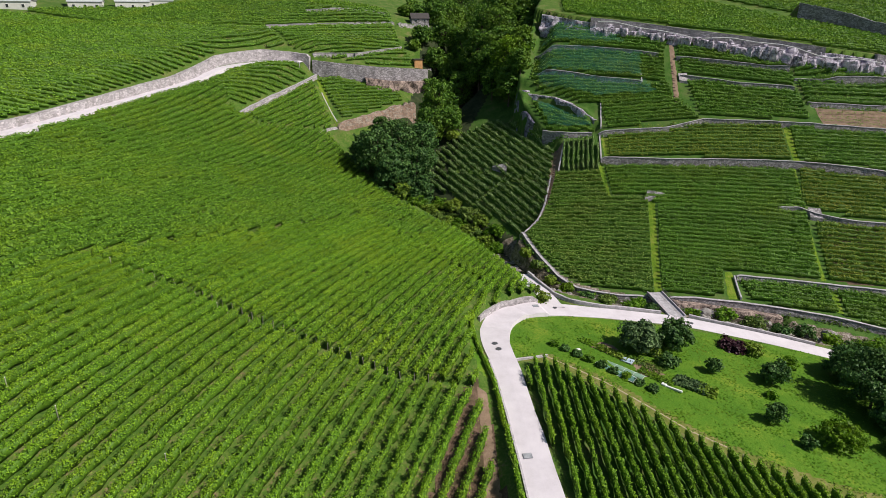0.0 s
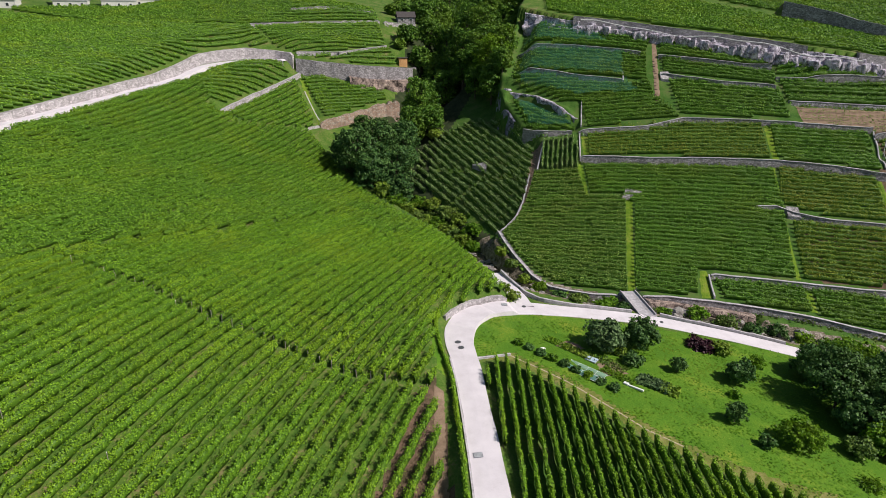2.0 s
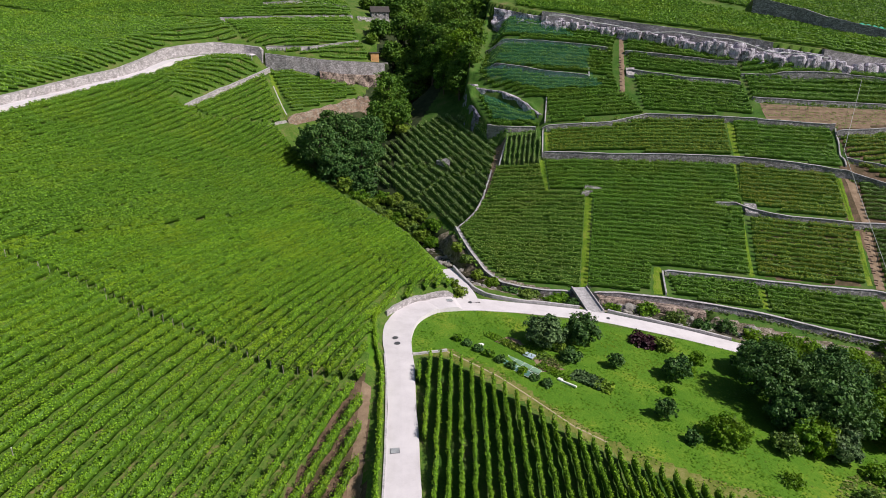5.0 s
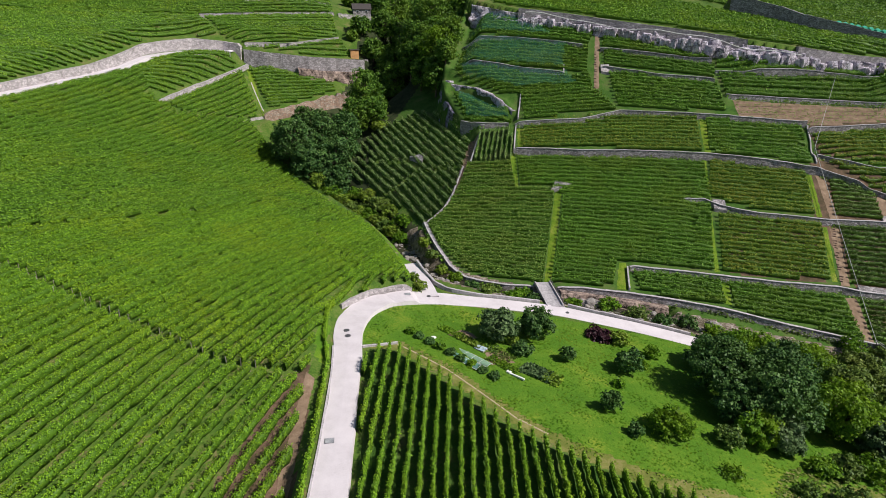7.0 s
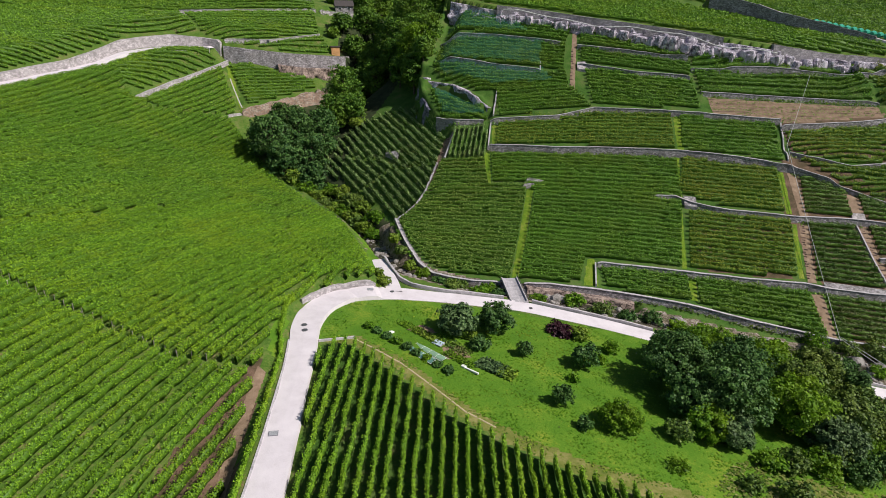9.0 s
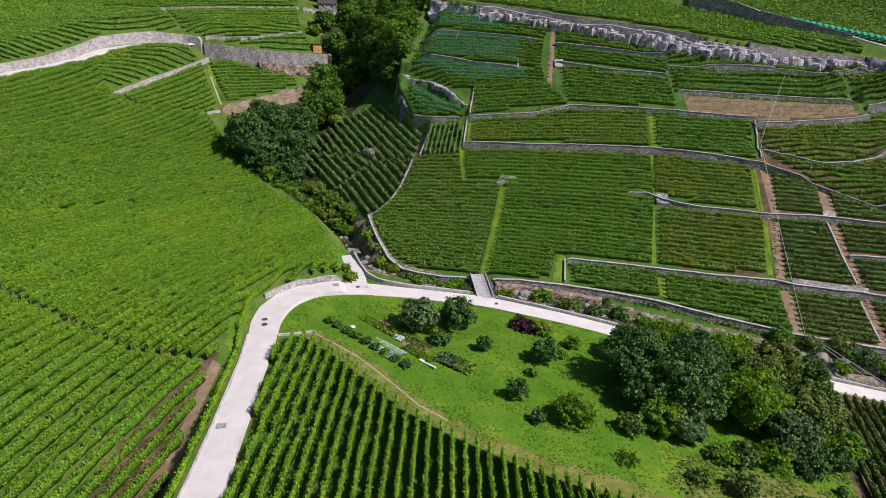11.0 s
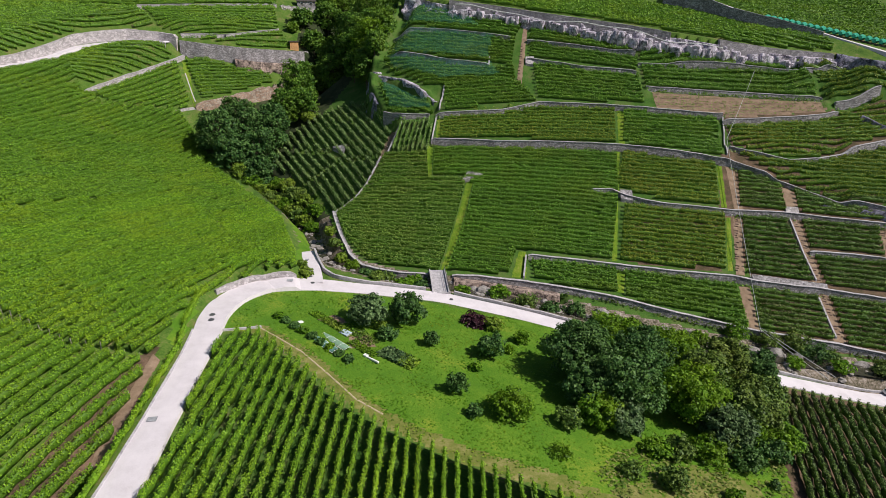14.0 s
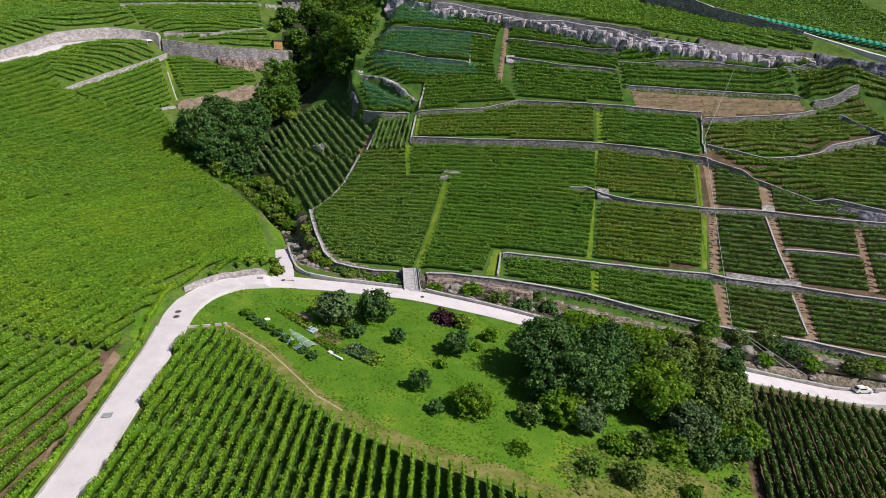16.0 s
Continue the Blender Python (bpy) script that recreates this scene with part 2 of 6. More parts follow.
def net_material():
    m, n, l, b = material("blue_green_bird_net", 0.8)
    b.inputs["Base Color"].default_value = (0.06, 0.28, 0.20, 1)
    t = n.new("ShaderNodeBsdfTransparent")
    x = n.new("ShaderNodeMixShader")
    f = ramp(n, l, noise_node(n, l, 0.35, 5, 0.6, place_vec(n)), [(0.3, (0.05,) * 3), (0.75, (0.2,) * 3)])
    l.new(f, x.inputs[0])
    l.new(t.outputs[0], x.inputs[1])
    l.new(b.outputs[0], x.inputs[2])
    l.new(x.outputs[0], n["Material Output"].inputs["Surface"])
    return m


def water_material():
    m, n, l, b = material("stream_water", 0.12)
    pos = place_vec(n)
    f = noise_node(n, l, 0.8, 6, 0.75, pos)
    l.new(ramp(n, l, f, [(0.5, (0.045, 0.04, 0.028)), (0.62, (0.10, 0.09, 0.07)), (0.72, (0.7, 0.7, 0.7))]), b.inputs["Base Color"])
    b.inputs["Specular IOR Level"].default_value = 0.5
    bump(n, l, b, noise_node(n, l, 3.0, 4, 0.6, pos), 0.5, 0.08)
    return m


net = net_material()
water = water_material()


# ---- lie of the land: smooth slopes joined along the stream, the lane and the walls ----
def poly(c, x, y):
    u, v = x / 100, (y - 120) / 100
    z = 0 * u
    for (i, j), k in c.items():
        z = z + k * u ** i * v ** j
    return z


WEST = {(0, 0): -0.46, (1, 0): -13.99, (0, 1): -7.73, (2, 0): 13.5, (1, 1): -9.08, (0, 2): -0.95, (3, 0): -2.78, (2, 1): 16.74, (1, 2): -21.65, (0, 3): 22.32}
UPPER = {(0, 0): -26.31, (1, 0): -76.2, (0, 1): 47.84, (2, 0): -20.8, (1, 1): 37.94, (0, 2): 3.25}
NEAR = {(0, 0): -2.43, (1, 0): -7.84, (0, 1): -6.68, (2, 0): -5.83, (1, 1): 5.04, (0, 2): -5.6}
EAST = {(0, 0): -5.52, (1, 0): 7.28, (0, 1): 11.86, (2, 0): -12.67, (1, 1): 53.89, (0, 2): 54.5, (3, 0): 5.1, (2, 1): -13.92, (1, 2): -29.74, (0, 3): -14.05}
MIDDLE = {(0, 0): -15.48, (1, 0): 38.29, (0, 1): 38.05}
TOP = {(0, 0): 26.08, (1, 0): -4.52, (0, 1): 24.34}

STREAM = [(30, 420, 60), (14, 300, 30), (8, 240, 12), (2, 207, 3), (-8, 184, -3), (-7, 164, -5), (4, 146, -6), (12, 134, -6.5), (17, 120, -6.6), (22.5, 111, -6.0), (33, 107, -6.4),
          (48, 106, -8.2), (62, 103, -10.4), (80, 99, -13.4), (105, 95, -16.2), (140, 92, -20), (200, 84, -26), (400, 60, -40)]
LANE_EDGE = [(9, -200), (7.5, 30), (7.2, 46), (7.0, 53), (6.7, 63), (6.4, 70), (5.9, 77), (5.0, 83), (5.3, 88.4), (7.3, 93), (11.5, 97.2), (16, 98.8), (17.3, 101), (15.2, 108), (12.6, 117), (10, 128), (4, 146), (-7, 164), (-8, 184), (2, 207), (8, 240), (30, 420)]
UPPER_WALL = [(-105, -300, 18), (-93, 95, 23.6), (-86.7, 121.7, 24.5), (-84.8, 131, 24.7), (-81.5, 147, 25.9), (-77.2, 166.9, 27.5), (-74.5, 178.4, 28.3), (-71.7, 188.2, 30.2), (-68.4, 198.4, 32.8), (-64, 203.5, 33.6), (-56.8, 209.1, 34.2), (-48.3, 212.4, 33.2),
              (-43, 211.2, 32.6), (-41.6, 210.9, 30.9), (-34.8, 211.5, 30.1), (-22, 214.6, 28.6), (-6.3, 223.1, 27.2), (20, 232, 27)]
ROAD_LEVEL = [(-105, -300, 16), (-93, 95, 22.3), (-84.9, 130.7, 23.3), (-81.6, 146.6, 24.3), (-77.3, 166.5, 25.6), (-74.6, 178, 26.4), (-71.9, 187.7, 27.6), (-69.2, 195, 29.4), (-62, 205, 30.9), (-56.8, 208.5, 31.1), (-48, 212, 30.8), (-43, 210.7, 30.6)]
CLIFF = [(20, 215), (43, 199.5), (58, 196), (92, 184.5), (106, 178.9), (118, 176), (129, 176.4), (140, 176.2), (150, 175), (160, 170), (175, 163), (400, 95)]

SPUR = [(-10, 131), (16, 131), (21.5, 137.5), (24.6, 143), (27.6, 152.5), (30.3, 162.2), (28, 165), (25, 169), (21.8, 176), (20.6, 182), (22, 192), (27, 206), (36, 240), (50, 420)]

# Levels along known lines, to which the slopes are drawn (line with heights, reach)
UPPER_LEVELS = [([(-41.7, 212.4, 32.4), (-28.5, 217.2, 32.0), (-14.3, 228.6, 33.6)], 5), ([(-57.8, 222.2, 40.6), (-38, 233, 41.2), (-18.9, 242.8, 41.6), (-6.3, 248, 39.8)], 7)]
WEST_LEVELS = [(ROAD_LEVEL, 4.5), ([(-29.6, 186.6, 12.6), (-20.4, 195.6, 13.6), (-11.6, 205.2, 14.2)], 4), ([(-40.8, 208.4, 25.4), (-47.7, 191.3, 21.4), (-54.7, 173.8, 18.0)], 5)]
EAST_LEVELS = [([(27.6, 166.4, 15.2), (30.5, 164.4, 15.2), (39, 164, 15.4)], 3), ([(22.2, 183.8, 24.2), (30.5, 179, 23.4), (37.9, 170.8, 21), (41, 167.4, 18.6)], 3), ([(24.5, 178.6, 19.8), (30, 174.8, 18.8), (35.6, 169, 17.2)], 2.4),
               ([(25.9, 187.8, 27.2), (32.4, 209.9, 42)], 5), ([(95, 167.5, 22.5), (139.5, 163.5, 20.6)], 4), ([(92, 183, 32.5), (105.7, 177, 30.5), (122.9, 173.2, 28.2), (134, 172.6, 27.2), (141, 172.4, 26.8)], 3.5),
               ([(148, 172.6, 25.8), (158, 167.6, 24.2), (172, 160.6, 22), (190, 152, 19.5)], 6), ([(110, 149.5, 10.8), (123.6, 144.4, 8.4), (136.5, 146.9, 9.4)], 4), ([(120, 139.4, 4.6), (130.8, 133.9, 1.0)], 4), ([(45, 108.6, -9.3), (54.7, 108.7, -10.6), (64, 107, -11.4)], 2)]
TOP_LEVELS = [([(112, 212, 48), (124.5, 204, 44.6), (130.7, 197, 41.8), (137.5, 193, 40), (144, 190, 38.2), (149.7, 186, 36.4), (156.7, 181, 33.9), (163, 175, 31.2), (172, 167, 28.5)], 3.5), ([(106, 179.4, 36), (118, 177, 34.2), (129, 177.2, 32.6), (140, 177, 31.6), (150, 176, 30.9), (160, 171, 29.5), (175, 164, 28)], 6)]


def along(pts, x, y):
    """Distance to a line of points, the share of its third values there, and the side (positive: left of its way)."""
    best = np.full(np.shape(x), 1e9)
    extra, side = np.zeros(np.shape(x)), np.ones(np.shape(x))
    for a, b in zip(pts, pts[1:]):
        dx, dy = b[0] - a[0], b[1] - a[1]
        s = np.clip(((x - a[0]) * dx + (y - a[1]) * dy) / (dx * dx + dy * dy), 0, 1)
        d = np.hypot(x - a[0] - s * dx, y - a[1] - s * dy)
        c = dx * (y - a[1]) - dy * (x - a[0])
        near = d < best - 1e-9
        best = np.where(near, d, best)
        side = np.where(near, np.sign(c), side)
        if len(a) > 2:
            extra = np.where(near, a[2] + s * (b[2] - a[2]), extra)
    return best, extra, side


def ease(a, b, v):
    s = np.clip((v - a) / (b - a), 0, 1)
    return s * s * (3 - 2 * s)


def levelled(z, x, y, lines):
    for pts, reach in lines:
        d, level, _ = along(pts, x, y)
        z = level + (z - level) * ease(0, reach, d)
    return z


def in_poly(pts, x, y):
    r = np.zeros(np.shape(x), bool)
    for (ax, ay), (bx, by) in zip(pts, pts[1:] + pts[:1]):
        if ay != by:
            r ^= ((ay > y) != (by > y)) & (x < (bx - ax) * (y - ay) / (by - ay) + ax)
    return r


RED_TERRACE = [(-30.5, 189.5), (-22, 198.5), (-13.5, 208.2), (-5, 214), (-6.3, 222.9), (-22, 214.4), (-34.8, 211.3), (-41.2, 210), (-41, 207.5)]


def land(x, y):
    x, y = np.asarray(x, float), np.asarray(y, float)
    cx, cy = np.clip(x, -110, 170), np.clip(y, 20, 245)
    out = np.hypot(x - cx, y - cy)
    west, near, east, mid = poly(WEST, np.clip(cx, -85, 20), np.clip(cy, 30, 215)), poly(NEAR, cx, cy), poly(EAST, cx, np.clip(cy, 90, 215)), poly(MIDDLE, cx, cy)
    upper, top = poly(UPPER, cx, cy), poly(TOP, cx, cy)
    d, level, s = along(UPPER_WALL, x, y)
    upper = level + (upper - level) * ease(0, 6, d)
    upper = levelled(upper, x, y, UPPER_LEVELS)
    dr, lr, _ = along(ROAD_LEVEL, x, y)
    west = np.minimum(west, lr - 1.7 + 0.05 * dr + 40 * ease(30, 60, dr))
    west = levelled(west, x, y, WEST_LEVELS)
    west = np.where(s > 0, upper, west)
    red = np.minimum(13.5 - 0.40 * (x + 30) + 0.535 * (y - 190), 25.8)
    edge = along([(-30.8, 187.4), (-41.4, 207.6)], x, y)[0]
    west = np.where(in_poly(RED_TERRACE, x, y) & (s <= 0), west + (red - west) * ease(-0.3, 3.6, edge), west)
    d, _, s = along(LANE_EDGE, x, y)
    west = near + (west - near) * ease(-0.6, 2.2 + 25 * (1 - ease(10, 45, y)), d * s) * ease(-10, 40, y)
    d, _, s = along(CLIFF, x, y)
    east = east + 2.2 * ease(130, 139, cx) * ease(160, 166, cy) + 3.6 * ease(143, 153, cx) * ease(156, 164, cy)
    east = east + 2.2 * (1 - ease(0, 6, d)) * ease(84, 96, cx) * (1 - ease(128, 138, cx))
    east = levelled(east, x, y, EAST_LEVELS)
    east = np.where(s > 0, levelled(top, x, y, TOP_LEVELS), east)
    d, _, s = along(SPUR, x, y)
    east = mid + (east - mid) * ease(-0.8, 0.8, -s * d)
    d, bed, s = along(STREAM, x, y)
    side = np.where(s > 0, east, west)
    bank = np.where(s > 0, 3.0 + 9 * ease(190, 215, y), 4.0 + 6 * ease(140, 190, y))
    z = bed + (side - bed) * ease(1.3, bank, d)
    return z + out * 0.12 * ease(150, 250, y) - out * 0.05 * (1 - ease(60, 200, y))


# Dry-stone walls of the terraces: line (uphill on the left of its way) and height
WALLS = {
    "stream": ([(17.5, 133.5), (20.5, 124), (23.5, 116.5), (26, 113), (29, 111.7), (33.5, 110.6), (39, 110.6)], 0.7),
    "stream_low": ([(43.5, 110.6), (48, 110.6), (57.5, 110), (65, 109), (75, 107.5), (86, 104.7), (100, 102), (114.5, 100.5), (128, 98), (150, 94)], 0.9),
    "first": ([(59, 117.5), (71.5, 116.5), (88.5, 115), (100, 114.5), (105, 113.5), (116.5, 112.5), (134.5, 110), (150, 108)], 0.8),
    "second": ([(75.5, 136.5), (80, 136.5), (83.5, 134.5), (90.5, 132.7), (105.5, 131), (117.5, 130.5), (138, 128), (150, 127)], 0.7),
    "long": ([(39, 154), (56, 151.5), (68.5, 150.5), (85, 149), (98, 147), (109, 144.5), (120, 139.6), (130.8, 134.1), (145, 129.5), (160, 126)], 1.2),
    "fourth": ([(40, 162.5), (56.5, 161.5), (66.5, 163.3), (78.5, 162), (92.5, 160.5), (112, 158)], 0.8),
    "brown_top": ([(95, 167.5), (108.5, 166), (123, 165), (139.5, 163.5)], 1.3),
    "brown_base": ([(111.5, 156), (120, 156.2), (135, 157), (141, 158)], 1.2),
    "net_low": ([(25.5, 187.5), (34, 184.5), (43.5, 180.5), (54.5, 177.5)], 0.9),
    "sixth": ([(65, 178.5), (80, 174.5), (93.5, 172.5)], 0.6),
    "net_high": ([(27.5, 195.5), (43.5, 191.3), (61, 186.5)], 0.7),
    "seventh": ([(65.5, 185), (81, 181.5), (94.5, 178.5)], 0.5),
    "kerb_high": ([(94.5, 175.2), (115, 172.8), (136.6, 170.7)], 0.35),
    "cliff_terrace": ([(137, 171.2), (143, 171), (150, 170)], 2.0),
    "right_mid": ([(118.6, 121.2), (127.5, 120.6), (134, 119.8)], 0.4),
    "right_far": ([(137.5, 120.4), (150, 118.6)], 0.5),
    "crag_terrace": ([(141.5, 160.8), (147, 160.8), (152.5, 161.4)], 1.2),
    "east_curve": ([(111, 149), (117.5, 146.9), (123.6, 144.7), (130, 144.8), (136, 146.6), (145.5, 148.4), (160, 151)], 1.3),
    "rock_foot": ([(26.6, 166.8), (29, 164.8), (31.5, 163.9), (38.5, 163.2)], 1.3),
    "field_low": ([(-40.5, 209.5), (-50, 189), (-55.5, 175)], -1.2),
    "red": ([(-31, 188.6), (-22, 198), (-13.5, 207.7), (-9, 211)], 2.2),
    "upper_low": ([(-41.7, 212.4), (-28.5, 217.2), (-14.3, 228.6)], 1.3),
    "upper_mid": ([(-58.5, 221.8), (-38, 233), (-17.5, 242.4)], 1.6),
    "upper_house": ([(-16, 241.6), (-11, 245.4), (-5, 248.6)], 1.6),
    "upper_high": ([(-48.4, 239.3), (-33.4, 246.4), (-20, 252)], 1.0),
}


def ground(x, y):
    """The land with its terrace steps."""
    x, y = np.asarray(x, float), np.asarray(y, float)
    z = land(x, y)
    for pts, h in WALLS.values():
        h = abs(h) if pts[0][0] < pts[-1][0] else -abs(h)
        (ax, ay), (bx, by) = pts[0], pts[-1]
        d, _, s = along(pts, x, y)
        d0, d1 = np.hypot(x - ax, y - ay), np.hypot(x - bx, y - by)
        inside = (d < d0 - 0.01) & (d < d1 - 0.01)
        z = z + np.where(inside, s * h / 2 * np.exp(-d / 4.0), 0)
    return z


rng = np.random.default_rng(11)


# ---- mesh helpers ----
def mesh_ob(name, verts, faces, mat, parent=None, label="", smooth=False):
    me = bpy.data.meshes.new(name)
    verts = np.asarray(verts, dtype=np.float32)
    if isinstance(faces, np.ndarray):
        k = faces.shape[1]
        me.vertices.add(len(verts))
        me.vertices.foreach_set("co", verts.ravel())
        me.loops.add(faces.size)
        me.loops.foreach_set("vertex_index", faces.astype(np.int32).ravel())
        me.polygons.add(len(faces))
        me.polygons.foreach_set("loop_start", np.arange(0, faces.size, k, dtype=np.int32))
        me.update(calc_edges=True)
    else:
        me.from_pydata(verts.tolist(), [], faces)
    for x in (mat if isinstance(mat, (list, tuple)) else [mat]):
        me.materials.append(x)
    if smooth:
        me.shade_smooth()
    ob = new(name, me)
    if parent is not None:
        ob.parent = parent
    if label:
        ob["label"] = label
    return ob


def empty(name, x, y, z, label="", category="", group="", turn=0):
    ob = new(name)
    ob.empty_display_size = 0.3
    ob.matrix_world = pose(x, y, z, 0, 0, turn)
    return tagged(ob, label, category, group)


def part(name, bm, mat, parent, label="", smooth=False):
    me = bpy.data.meshes.new(name)
    bm.to_mesh(me)
    bm.free()
    me.materials.append(mat)
    if smooth:
        me.shade_smooth()
    ob = new(name, me)
    ob.parent = parent
    if label:
        ob["label"] = label
    return ob


def box_bm(sx, sy, sz, at=(0, 0, 0), bevel=0.02, turn=(0, 0, 0)):
    """A bevelled block, standing on at."""
    bm = bmesh.new()
    bmesh.ops.create_cube(bm, size=1)
    bmesh.ops.scale(bm, vec=(sx, sy, sz), verts=bm.verts)
    if bevel:
        bmesh.ops.bevel(bm, geom=bm.edges[:], offset=bevel, segments=1, affect="EDGES")
    bmesh.ops.transform(bm, matrix=Matrix.Translation(at) @ pose(0, 0, 0, *turn) @ Matrix.Translation((0, 0, sz / 2)), verts=bm.verts)
    return bm


def tube_data(points, radii, sides=6):
    """A round limb along points."""
    P = np.asarray(points, float)
    n = len(P)
    V = []
    for i in range(n):
        d = P[min(i + 1, n - 1)] - P[max(i - 1, 0)]
        d = d / (np.linalg.norm(d) + 1e-9)
        a = np.cross(d, (0.31, 0.95, 0.05))
        a /= np.linalg.norm(a)
        b = np.cross(d, a)
        for k in range(sides):
            w = 2 * math.pi * k / sides
            V.append(P[i] + radii[i] * (math.cos(w) * a + math.sin(w) * b))
    F = []
    for i in range(n - 1):
        for k in range(sides):
            F.append((i * sides + k, i * sides + (k + 1) % sides, (i + 1) * sides + (k + 1) % sides, (i + 1) * sides + k))
    F.append(tuple(range(sides))[::-1])
    F.append(tuple((n - 1) * sides + k for k in range(sides)))
    return V, F


def join_data(items):
    V, F, k = [], [], 0
    for v, f in items:
        V.extend(v)
        F.extend(tuple(i + k for i in q) for q in f)
        k += len(v)
    return V, F


def leaf_cards(P, size, up=0.6, out=None, jitter=0.35):
    """Small pointed leaves at P, turned at random, more or less facing up or outwards."""
    n = len(P)
    N = rng.normal(size=(n, 3))
    N /= np.linalg.norm(N, axis=1)[:, None] + 1e-9
    N[:, 2] += up
    if out is not None:
        N += out
    N /= np.linalg.norm(N, axis=1)[:, None] + 1e-9
    T = np.cross(N, rng.normal(size=(n, 3)))
    T /= np.linalg.norm(T, axis=1)[:, None] + 1e-9
    B = np.cross(N, T)
    a = (size * rng.uniform(1 - jitter, 1 + jitter, n))[:, None]
    V = np.empty((n, 3, 3))
    V[:, 0] = P + T * a
    V[:, 1] = P - T * a * 0.5 + B * a * 0.78
    V[:, 2] = P - T * a * 0.5 - B * a * 0.78
    return V.reshape(-1, 3), np.arange(3 * n).reshape(-1, 3)


# ---- the ground, one sheet to the horizon ----
X0, X1, Y0, Y1 = -150.0, 186.0, 24.0, 262.0
cx = np.concatenate([np.arange(X0, -88, 1.3), np.arange(-88, 146, 0.68), np.arange(146, X1 + 0.5, 1.3)])
cy = np.concatenate([np.arange(Y0, 236, 0.68), np.arange(236, Y1 + 0.5, 1.3)])
far = np.cumsum(1.6 * 1.16 ** np.arange(36))
gx = np.concatenate([X0 - far[::-1], cx, cx[-1] + far])
gy = np.concatenate([Y0 - far[::-1], cy, cy[-1] + far])
GX, GY = np.meshgrid(gx, gy)
GZ = ground(GX, GY)
CORE = GZ[36:36 + len(cy), 36:36 + len(cx)]


def height(x, y):
    """Height of the ground sheet at plan places."""
    x, y = np.asarray(x, float), np.asarray(y, float)
    i, j = np.clip(np.searchsorted(cx, x) - 1, 0, len(cx) - 2), np.clip(np.searchsorted(cy, y) - 1, 0, len(cy) - 2)
    a, b = np.clip((x - cx[i]) / (cx[i + 1] - cx[i]), 0, 1), np.clip((y - cy[j]) / (cy[j + 1] - cy[j]), 0, 1)
    z = (CORE[j, i] * (1 - a) + CORE[j, i + 1] * a) * (1 - b) + (CORE[j + 1, i] * (1 - a) + CORE[j + 1, i + 1] * a) * b
    beyond = (x < X0) | (x > cx[-1]) | (y < Y0) | (y > cy[-1])
    return np.where(beyond, ground(x, y), z) if np.any(beyond) else z


ORCHARD = [(10, 79), (8.5, 84), (11, 91), (16, 95), (24, 96), (41, 96), (55, 94), (66, 92), (95, 88), (92, 82), (83, 56), (75, 40), (62, 52.5), (53.5, 56), (44, 58), (36.5, 61.5), (30.5, 65.5), (22, 75), (15, 80.5)]
BROWN = [(96, 166), (138, 162.2), (139, 159), (113, 157), (112, 158.6), (96, 160.8)]
BARE = [
    [(31, 162), (28.2, 162), (23.6, 143), (21.5, 138), (23.2, 138), (25.8, 143)],
    [(64.8, 191), (66.6, 191), (62.9, 170), (61.1, 170)],
    [(100.5, 113), (103.5, 113), (101, 102), (98.2, 102)],
    [(105.6, 131), (108, 131), (103, 115), (100.6, 115)], [(108.3, 145), (111, 145), (108.6, 131.5), (106, 131.5)],
    [(117, 130), (120.5, 130), (118.6, 114), (116, 114)], [(136.2, 128), (138.4, 128), (134.4, 112), (132, 112)], [(115.8, 112), (118.8, 112), (117, 101), (114, 101)], [(118.5, 139), (122.5, 138), (121, 131), (118, 131)],
    [(24.2, 83), (27.5, 85.5), (25, 87.5), (21.8, 84.5)], [(27.5, 77), (32.5, 79), (31, 82), (27, 80.5)],
]
GRASSY = [
    [(47.2, 141), (49, 140), (42.6, 111.5), (40.8, 111.5)], [(83.4, 148.5), (84.6, 148.5), (77.3, 117), (75.9, 117)], [(86, 161), (88.2, 161), (86, 149.5), (84, 149.5)],
    [(57, 119), (59, 119), (58.5, 111), (54.5, 111)], [(40.5, 161.5), (43, 161.5), (42, 154.5), (39.5, 154.5)], [(37.5, 153), (39.8, 152.5), (39.5, 141), (36.5, 141)],
    [(106.2, 144), (107.8, 144), (105, 132), (103.4, 132)], [(103.9, 130), (105.2, 130), (100.8, 116), (99.4, 116)], [(76.5, 115), (78.5, 115), (77, 109), (75, 109)],
    [(9, 136), (12, 133), (15, 118), (15.8, 107), (14.2, 107), (12.5, 120), (7, 134)], [(-32, 190), (-30, 186), (-38, 207), (-41, 207)], [(4.4, 86), (5, 82), (6.2, 72), (4.6, 73), (3.2, 82)],
]
TAN_TRACK = [(9.5, 78), (15, 81.3), (22.5, 75.8), (31, 66.2), (37, 62.2), (44.3, 58.8), (54, 56.8), (62, 53.8), (62, 50), (53, 54), (43.5, 56.2), (35.6, 60.2), (29.6, 64.2), (21, 73.6), (14.5, 78.6)]


RED_PLOTS = [[(-6, 30), (6.8, 30), (6.4, 50), (5.6, 62), (4.4, 71), (2.2, 68), (0, 58), (-3, 46)], [(92.5, 85.5), (160, 86), (160, 36), (78, 36), (83.5, 58)], [(84, 133.5), (104, 131), (103.5, 101.5), (150, 94), (154, 132), (132, 137), (112, 149), (108, 146), (103, 131.5), (98, 115.5), (79, 117)], [(112, 157), (154, 160), (158, 150), (130, 146), (112, 150)]]
FRONT_PLOT = [(13, 20), (12.4, 62), (11.4, 77), (15, 77.5), (29, 63.4), (43, 55.6), (66, 47.6), (80, 20)]
